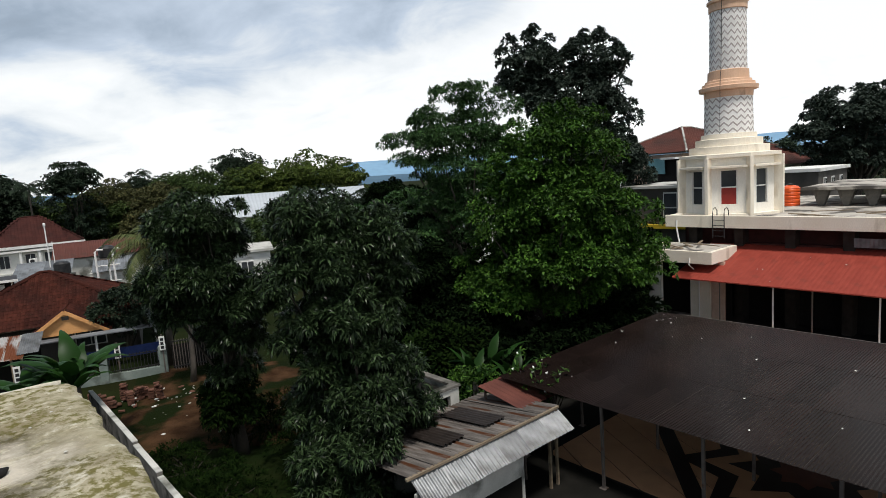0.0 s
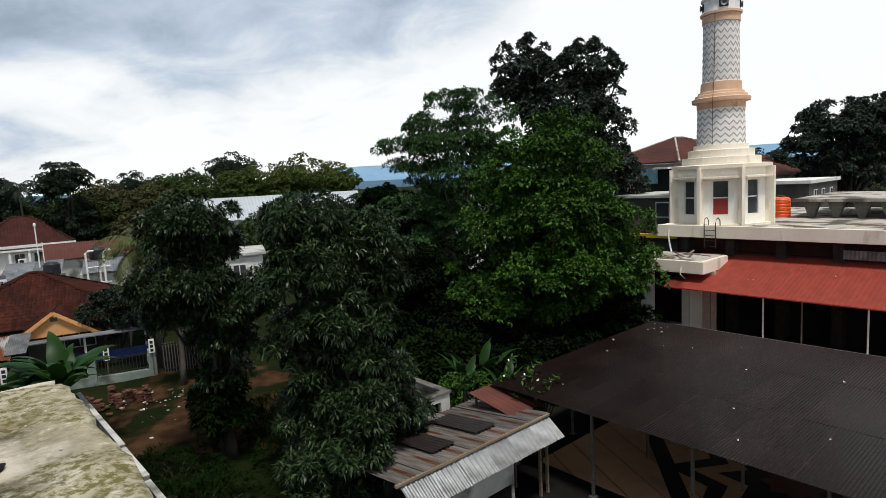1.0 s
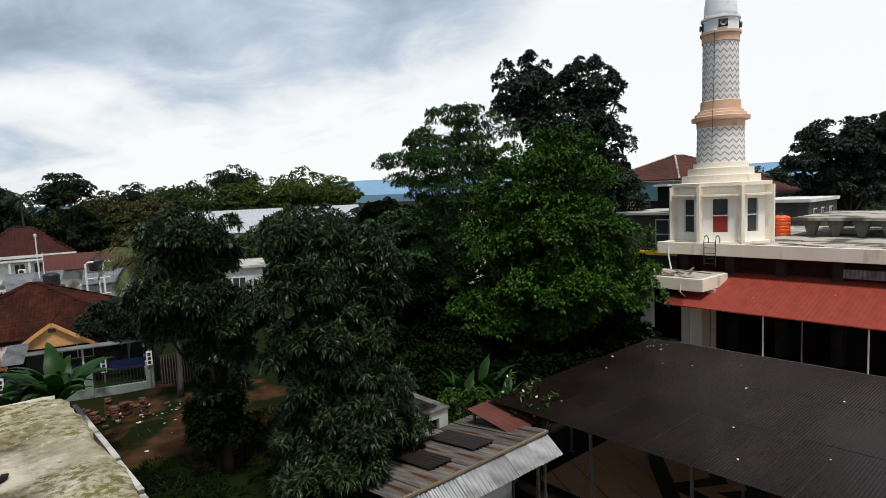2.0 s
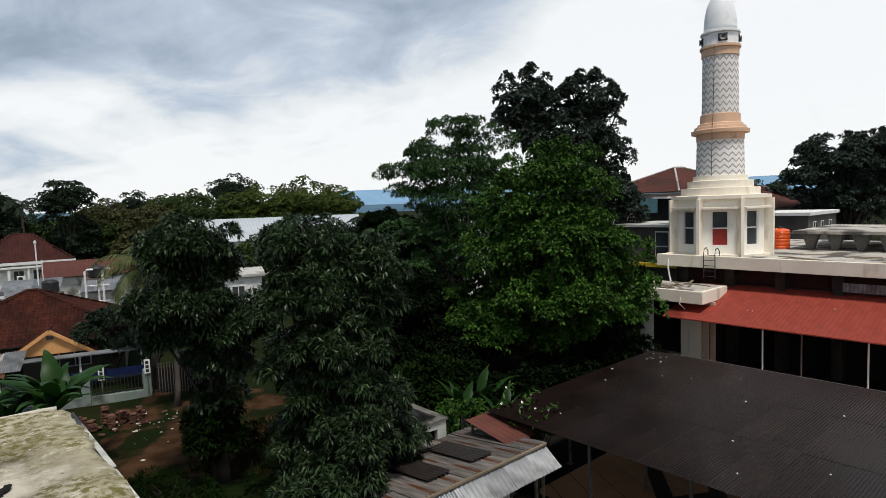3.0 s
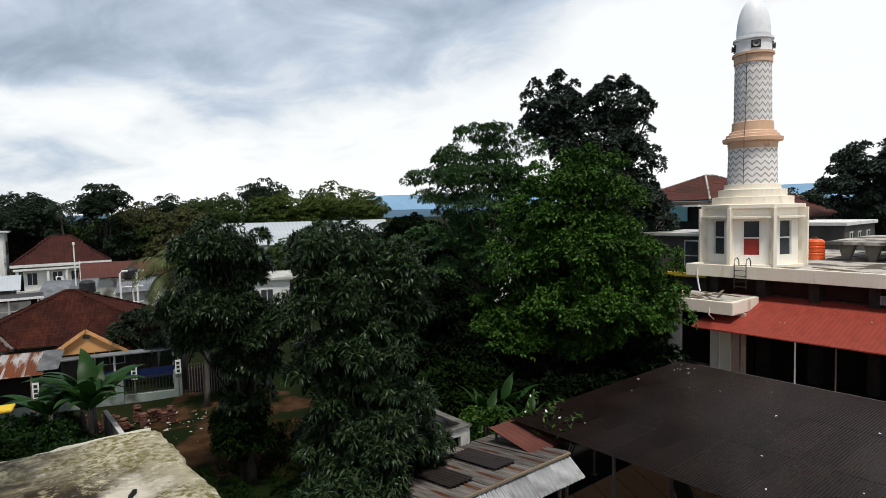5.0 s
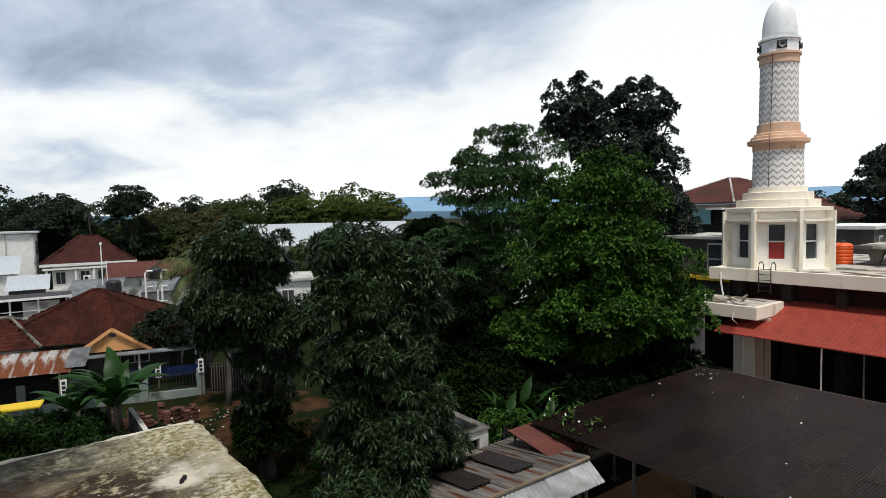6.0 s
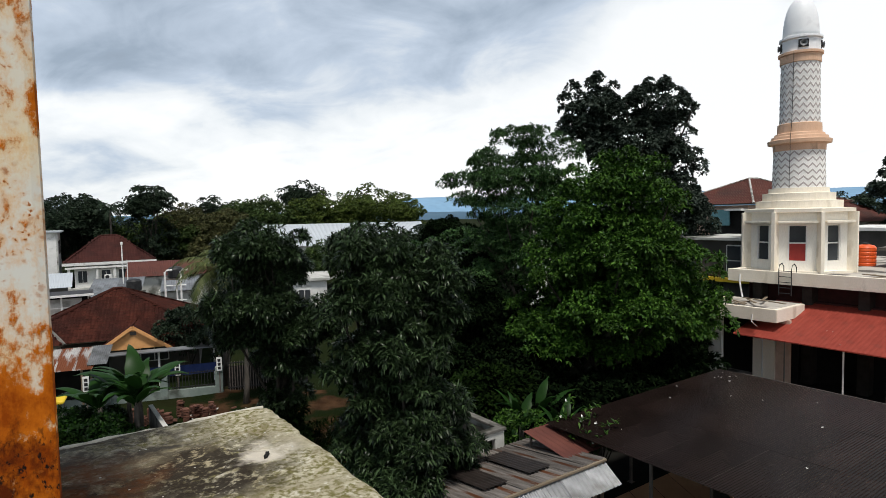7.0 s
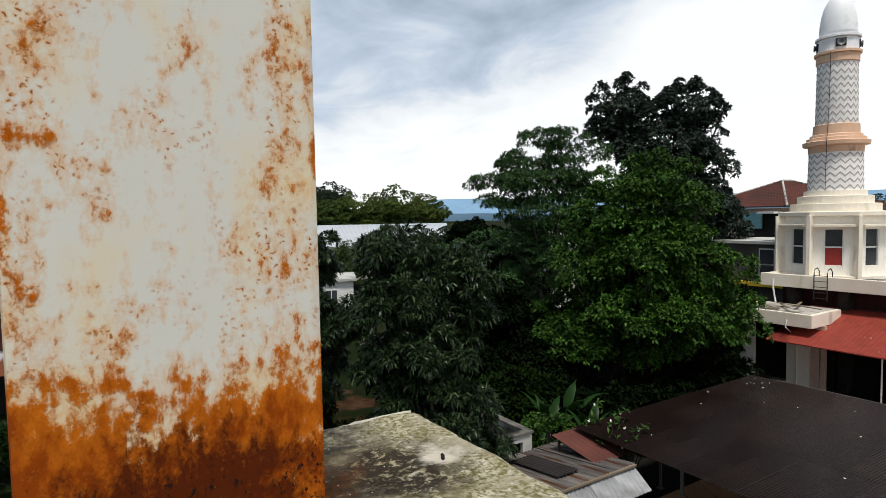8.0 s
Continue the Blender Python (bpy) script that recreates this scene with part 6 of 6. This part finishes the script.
tree("layered_tree", 1.6, 37.5, [(0.23, -0.13, 13.66, 1.78, 1.59, 0.57), (-1.32, -0.09, 12.33, 1.78, 1.59, 0.61), (1.87, -0.24, 12.72, 1.89, 1.69, 0.9), (-3.22, -0.12, 11.02, 1.57, 1.4, 0.5), (-0.27, -0.11, 11.01, 2.8, 2.51, 0.82), (2.72, -0.33, 10.5, 2.07, 1.86, 1.48), (-2.27, -0.09, 9.85, 1.64, 1.46, 0.57), (0.05, -0.12, 9.07, 2.98, 2.67, 1.11), (-1.42, -0.09, 7.19, 2.25, 2.02, 1.04), (1.62, -0.22, 6.6, 2.8, 2.51, 1.91), (-1.83, -0.09, 4.47, 2.07, 1.86, 1.73), (0.9, -0.1, 10.2, 1.6, 1.5, 2.4), (0.6, 0.0, 6.0, 2.8, 2.4, 2.6)], LEAF_FEATHER, "tall spreading tree with feathery tiers of foliage", clumps=420, clump_r=0.55, shoots=32, per=6, length=0.23, width=0.075, spread=84, droop=0.3, seed=14, trunk_r=0.3, flat=0.6, low=-0.8, limbs=26, bark=PALEBARK, core=0.15)
tree("tall_dark_tree", 9.6, 43.6, [(-2.52, 0.25, 16.84, 1.98, 1.76, 1.73), (2.31, -0.79, 16.29, 2.07, 1.84, 1.73), (-0.02, -0.22, 15.38, 1.98, 1.76, 1.47), (-3.01, 0.33, 15.15, 1.55, 1.37, 1.04), (3.11, -1.02, 13.65, 1.64, 1.45, 1.81), (0.7, -0.38, 13.07, 2.97, 2.65, 1.81), (3.54, -1.15, 10.93, 1.55, 1.37, 1.81), (2.0, -0.71, 9.29, 3.19, 2.84, 2.11), (-0.67, -0.08, 9.98, 2.33, 2.07, 1.9), (4.36, -1.41, 7.84, 1.38, 1.22, 1.9), (-1.9, 0.1, 13.6, 1.5, 1.4, 1.3)], LEAF_TALL, "tall dark tree with open twin-topped crown", clumps=620, clump_r=0.42, shoots=22, per=6, length=0.27, width=0.15, spread=85, droop=0.4, seed=16, trunk_r=0.4, flat=0.9, low=-0.9, limbs=40, fill=0.1, core=0.12)
tree("roof_side_tree", 44.0, 62.0, [(0, 0, 12.2, 4.4, 3.6, 2.5), (3.5, 0, 9.8, 4.5, 3.8, 3.6), (-3.4, 0, 10.6, 2.6, 2.4, 1.4), (4.5, 0, 13.0, 3.8, 3.4, 2.2), (-1.0, 0, 8.0, 3.8, 3.0, 2.2), (8.0, -2, 11.0, 4.0, 3.8, 4.0)], LEAF_TALL, "large dark tree behind the mosque roof", clumps=300, clump_r=0.8, shoots=28, per=6, length=0.42, width=0.22, seed=18, trunk_r=0.45, flat=0.55, low=-0.6, limbs=34)

# undergrowth between the plot and the mosque
random.seed(21)
# LEAF_SHADE shrubs carry the blackness under the big crowns in their leaf colour.
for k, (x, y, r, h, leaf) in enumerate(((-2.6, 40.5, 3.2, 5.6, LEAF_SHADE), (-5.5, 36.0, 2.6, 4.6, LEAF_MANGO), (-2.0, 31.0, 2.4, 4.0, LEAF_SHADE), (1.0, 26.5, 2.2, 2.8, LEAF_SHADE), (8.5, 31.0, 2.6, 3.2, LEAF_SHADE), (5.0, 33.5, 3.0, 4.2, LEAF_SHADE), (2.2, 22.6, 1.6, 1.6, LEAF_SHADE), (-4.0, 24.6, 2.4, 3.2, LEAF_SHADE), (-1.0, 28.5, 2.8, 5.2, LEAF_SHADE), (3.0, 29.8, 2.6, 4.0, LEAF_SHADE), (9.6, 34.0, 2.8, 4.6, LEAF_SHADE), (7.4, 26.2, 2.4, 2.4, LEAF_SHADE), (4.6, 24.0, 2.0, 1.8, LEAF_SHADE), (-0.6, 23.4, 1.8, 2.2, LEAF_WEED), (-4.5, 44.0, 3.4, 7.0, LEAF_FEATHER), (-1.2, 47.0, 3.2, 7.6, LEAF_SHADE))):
    bush("undergrowth_shrub", x, y, [(0, 0, h * 0.5, r, r, h * 0.5), (r * 0.4, -r * 0.2, h * 0.8, r * 0.6, r * 0.6, h * 0.3)], leaf, "tangled undergrowth below the trees, mostly shade-darkened", clumps=60, clump_r=0.6, shoots=30, per=6, length=0.26, width=0.11, seed=40 + k)
bush("weed_bush", 0.7, 18.6, [(0, 0, 1.2, 1.3, 1.1, 1.0)], LEAF_BROAD, "bright green weeds spilling over the hut", clumps=24, clump_r=0.35, shoots=26, per=6, length=0.16, width=0.06, seed=60, category="weeds")
bush("weed_bush", -14.6, 16.0, [(0, 0, 1.3, 2.6, 1.6, 1.2), (-2.4, -0.6, 1.6, 2.0, 1.6, 1.3)], LEAF_WEED, "dark leafy thicket beside the boundary wall", clumps=60, clump_r=0.45, shoots=28, per=6, length=0.2, width=0.07, seed=61, category="weeds")
bush("weed_bush", -18.9, 20.2, [(0, 0, 1.1, 0.7, 0.7, 0.8), (-0.4, 0.2, 1.6, 0.5, 0.5, 0.5)], LEAF_BRIGHT, "yellow-green leafy shrub by the street", clumps=26, clump_r=0.45, shoots=26, per=6, length=0.24, width=0.07, seed=161, category="shrub")
bush("vine_bush", -7.4, 18.9, [(0, 0, 1.6, 0.5, 0.5, 1.4)], LEAF_WEED, "creeper climbing the mango trunk", clumps=30, clump_r=0.45, shoots=40, per=8, length=0.22, width=0.06, seed=152, droop=0.7, spread=75)
bush("vine_bush", -4.6, 10.8, [(0, 0, 0.4, 1.8, 1.2, 0.5), (-2.2, 0.8, 0.4, 1.6, 1.2, 0.5)], LEAF_WEED, "rank dark weeds against the boundary wall", clumps=44, clump_r=0.45, shoots=40, per=7, length=0.22, width=0.05, seed=153, droop=0.7, spread=60)
bush("garden_tree", -17.8, 31.8, [(0, 0, 2.2, 1.5, 1.4, 1.6)], LEAF_DARK, "rounded dark garden shrub beside the house", clumps=34, clump_r=0.5, shoots=30, per=6, length=0.2, width=0.08, seed=62)
bush("garden_tree", -15.4, 31.4, [(0, 0, 1.9, 1.3, 1.2, 1.5)], LEAF_DARK, "dark shrub behind the street fence", clumps=30, clump_r=0.45, shoots=30, per=6, length=0.2, width=0.08, seed=64)
bush("garden_tree", -35.5, 35.0, [(0, 0, 2.6, 1.9, 1.8, 1.9)], LEAF_DARK, "dark rounded tree before the low annex", clumps=34, clump_r=0.6, shoots=30, per=6, length=0.24, width=0.1, seed=63)

# Dark weeds whose colour also holds the dense shade under the mangoes.
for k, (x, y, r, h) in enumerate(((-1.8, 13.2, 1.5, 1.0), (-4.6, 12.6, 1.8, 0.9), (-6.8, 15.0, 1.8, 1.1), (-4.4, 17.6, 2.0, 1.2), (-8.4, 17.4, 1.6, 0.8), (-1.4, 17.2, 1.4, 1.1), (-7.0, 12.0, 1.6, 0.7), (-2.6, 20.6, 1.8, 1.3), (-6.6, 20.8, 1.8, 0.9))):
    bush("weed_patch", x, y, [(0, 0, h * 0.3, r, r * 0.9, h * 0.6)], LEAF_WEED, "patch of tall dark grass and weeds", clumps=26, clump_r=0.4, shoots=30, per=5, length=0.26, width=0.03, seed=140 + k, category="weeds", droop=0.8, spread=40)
for k, (x, y, h, n) in enumerate(((-13.3, 20.3, 3.3, 11), (-14.6, 19.9, 2.8, 9), (-13.0, 19.6, 2.6, 8), (-14.2, 21.0, 3.0, 8))):
    banana(x, y, 0, n + 2, h * 1.12, 70 + k, "leafy banana plant beside the boundary wall", spread=1.45, top=2.3 - 0.3 * (k % 2))
for k, (x, y, h, n) in enumerate(((0.9, 20.8, 2.6, 6), (2.3, 20.2, 2.4, 5), (1.5, 21.6, 2.8, 5), (0.5, 19.4, 1.8, 5))):
    banana(x, y, 0, n, h, 80 + k, "banana plant in the shaded undergrowth")
palm(-14.5, 29.9, 6.2, 24, 3.0, 90, "coconut palm with yellowing drooping fronds")
palm(-57.0, 83.0, 10.5, 15, 3.2, 91, "tall palm in the far tree line", LEAF_DARK)

for k, (x, y, r, h) in enumerate(((-16.2, 19.3, 1.7, 1.8), (-13.9, 18.4, 1.4, 1.9), (-18.0, 18.9, 1.6, 1.6), (-15.2, 20.3, 1.0, 1.7), (-12.6, 17.6, 1.0, 1.7))):
    bush("weed_bush", x, y, [(0, 0, h * 0.45, r, r * 0.9, h * 0.45), (0.3 * r, 0.1 * r, h * 0.8, r * 0.5, r * 0.5, h * 0.2)], LEAF_THICKET, "deep green leafy thicket below the banana plants", clumps=44, clump_r=0.42, shoots=30, per=6, length=0.22, width=0.08, seed=180 + k, category="weeds")


def frangipani(x, y, z):
    rng = np.random.default_rng(95)
    t = thing("flowering_shrub", pose(x, y, 0), "thin shrub with small white flowers", "shrub")
    bm = bmesh.new()
    tips = []
    for k in range(9):
        tip = Vector((rng.normal() * 0.5, rng.normal() * 0.5, z + rng.uniform(-0.3, 0.5)))
        tips.append(tip)
        tube([(0, 0, -0.05), (tip.x * 0.3, tip.y * 0.3, z * 0.6), tip], [0.04, 0.03, 0.01], 5, bm)
    part("stem", bm, BARK, t)
    at = np.array([tuple(v) for v in tips])
    part("leaves", leaf_soup("leaves", np.repeat(at, 4, 0) + rng.normal(size=(36, 3)) * 0.12, rng.normal(size=(36, 3)) + np.array([0, 0, 1]), 5, 0.2, 0.07, 60, 0.4, LEAF_BROAD, rng), None, t)
    for v in tips[:8]:
        part("flower", leaf_soup("flower", np.array([tuple(v + Vector((0, 0, 0.05)))]), np.array([[0, 0, 1.0]]), 6, 0.09, 0.06, 70, 0.0, PETAL, rng), None, t)
    return t


frangipani(2.55, 17.9, 2.5)
frangipani(2.9, 16.9, 2.35)

# far belt of trees
rng = np.random.default_rng(100)
BELT = [(-71.3, 86.2, 13.5, 9.5, LEAF_DARK), (-62.8, 83.9, 12.9, 6.5, LEAF_DARK), (-76, 81.2, 13.4, 8.5, LEAF_DARK), (-49.4, 80.9, 13.7, 4.6, LEAF_DARK), (-47.9, 87.6, 10.9, 5.5, LEAF_BROWN), (-57.8, 116.2, 12.9, 5.6, LEAF_DARK), (-40.6, 86.8, 10.2, 5.5, LEAF_BROWN), (-40.2, 97.9, 12.4, 6.5, LEAF_FAR), (-46.5, 104, 12.0, 6.5, LEAF_FAR), (-39.0, 118.6, 15.8, 6.0, LEAF_DARK), (-29.8, 107.8, 13.3, 7.0, LEAF_OLIVE), (-23.3, 107.3, 14.1, 7.5, LEAF_OLIVE), (-17.7, 111.4, 12.9, 5.5, LEAF_OLIVE), (-34.5, 104, 11.4, 6.0, LEAF_FAR), (-51.6, 86.6, 9.5, 6.2, LEAF_BRIGHT), (-46.6, 87.1, 8.6, 5.4, LEAF_FAR), (-57.1, 86.7, 9.2, 6.0, LEAF_FAR), (-42.1, 86.1, 8.2, 5.2, LEAF_BROWN), (-65.6, 90.5, 10.2, 7.0, LEAF_DARK), (-70.5, 89.4, 9.7, 7.0, LEAF_FAR), (-4.7, 57.6, 8.6, 3.2, LEAF_SHADE), (-9.0, 74.3, 7.4, 3.5, LEAF_DARK), (60, 104, 11.5, 8, LEAF_DARK), (52, 100, 10.6, 7, LEAF_DARK), (72, 100, 11.5, 8, LEAF_DARK), (84, 84, 12, 9, LEAF_DARK), (-95, 110, 13, 10, LEAF_DARK), (30, 92, 9.5, 8, LEAF_DARK), (15, 100, 9.5, 8, LEAF_DARK), (-25, 57, 5.0, 3.5, LEAF_DARK), (-21, 71, 5.6, 4.5, LEAF_FAR), (-13, 72, 5.4, 4.5, LEAF_DARK)]
for k, (x, y, h, r, leaf) in enumerate(BELT):
    blobs = [(rng.normal() * r * 0.35, rng.normal() * r * 0.3, h - r * 0.5 + rng.uniform(-0.35, 0.05) * r, r * rng.uniform(0.35, 0.55), r * 0.55, r * rng.uniform(0.28, 0.4)) for q in range(5)]
    blobs[0] = (0, 0, h - r * 0.5, r * 0.62, r * 0.6, r * 0.5)
    blobs.append((0, 0, h * 0.42, r * 0.85, r * 0.7, h * 0.36))
    tree("woodland_tree", x, y, blobs, leaf, {"dark_leaf": "dark green tree in the far belt of woodland", "olive_woodland_leaf": "olive-green tree in the far belt of woodland", "bright_leaf": "yellow-green tree in the far belt of woodland", "dry_woodland_leaf": "brownish tree in the far belt of woodland"}.get(leaf.name, "mid-green tree in the far belt of woodland"), clumps=170, clump_r=r * 0.15, shoots=24, per=5, length=0.03 * r + 0.15, width=0.022 * r + 0.1, seed=200 + k, trunk_r=0.3, flat=0.75, low=-0.5, limbs=8, core=0.5, group="far belt of trees")
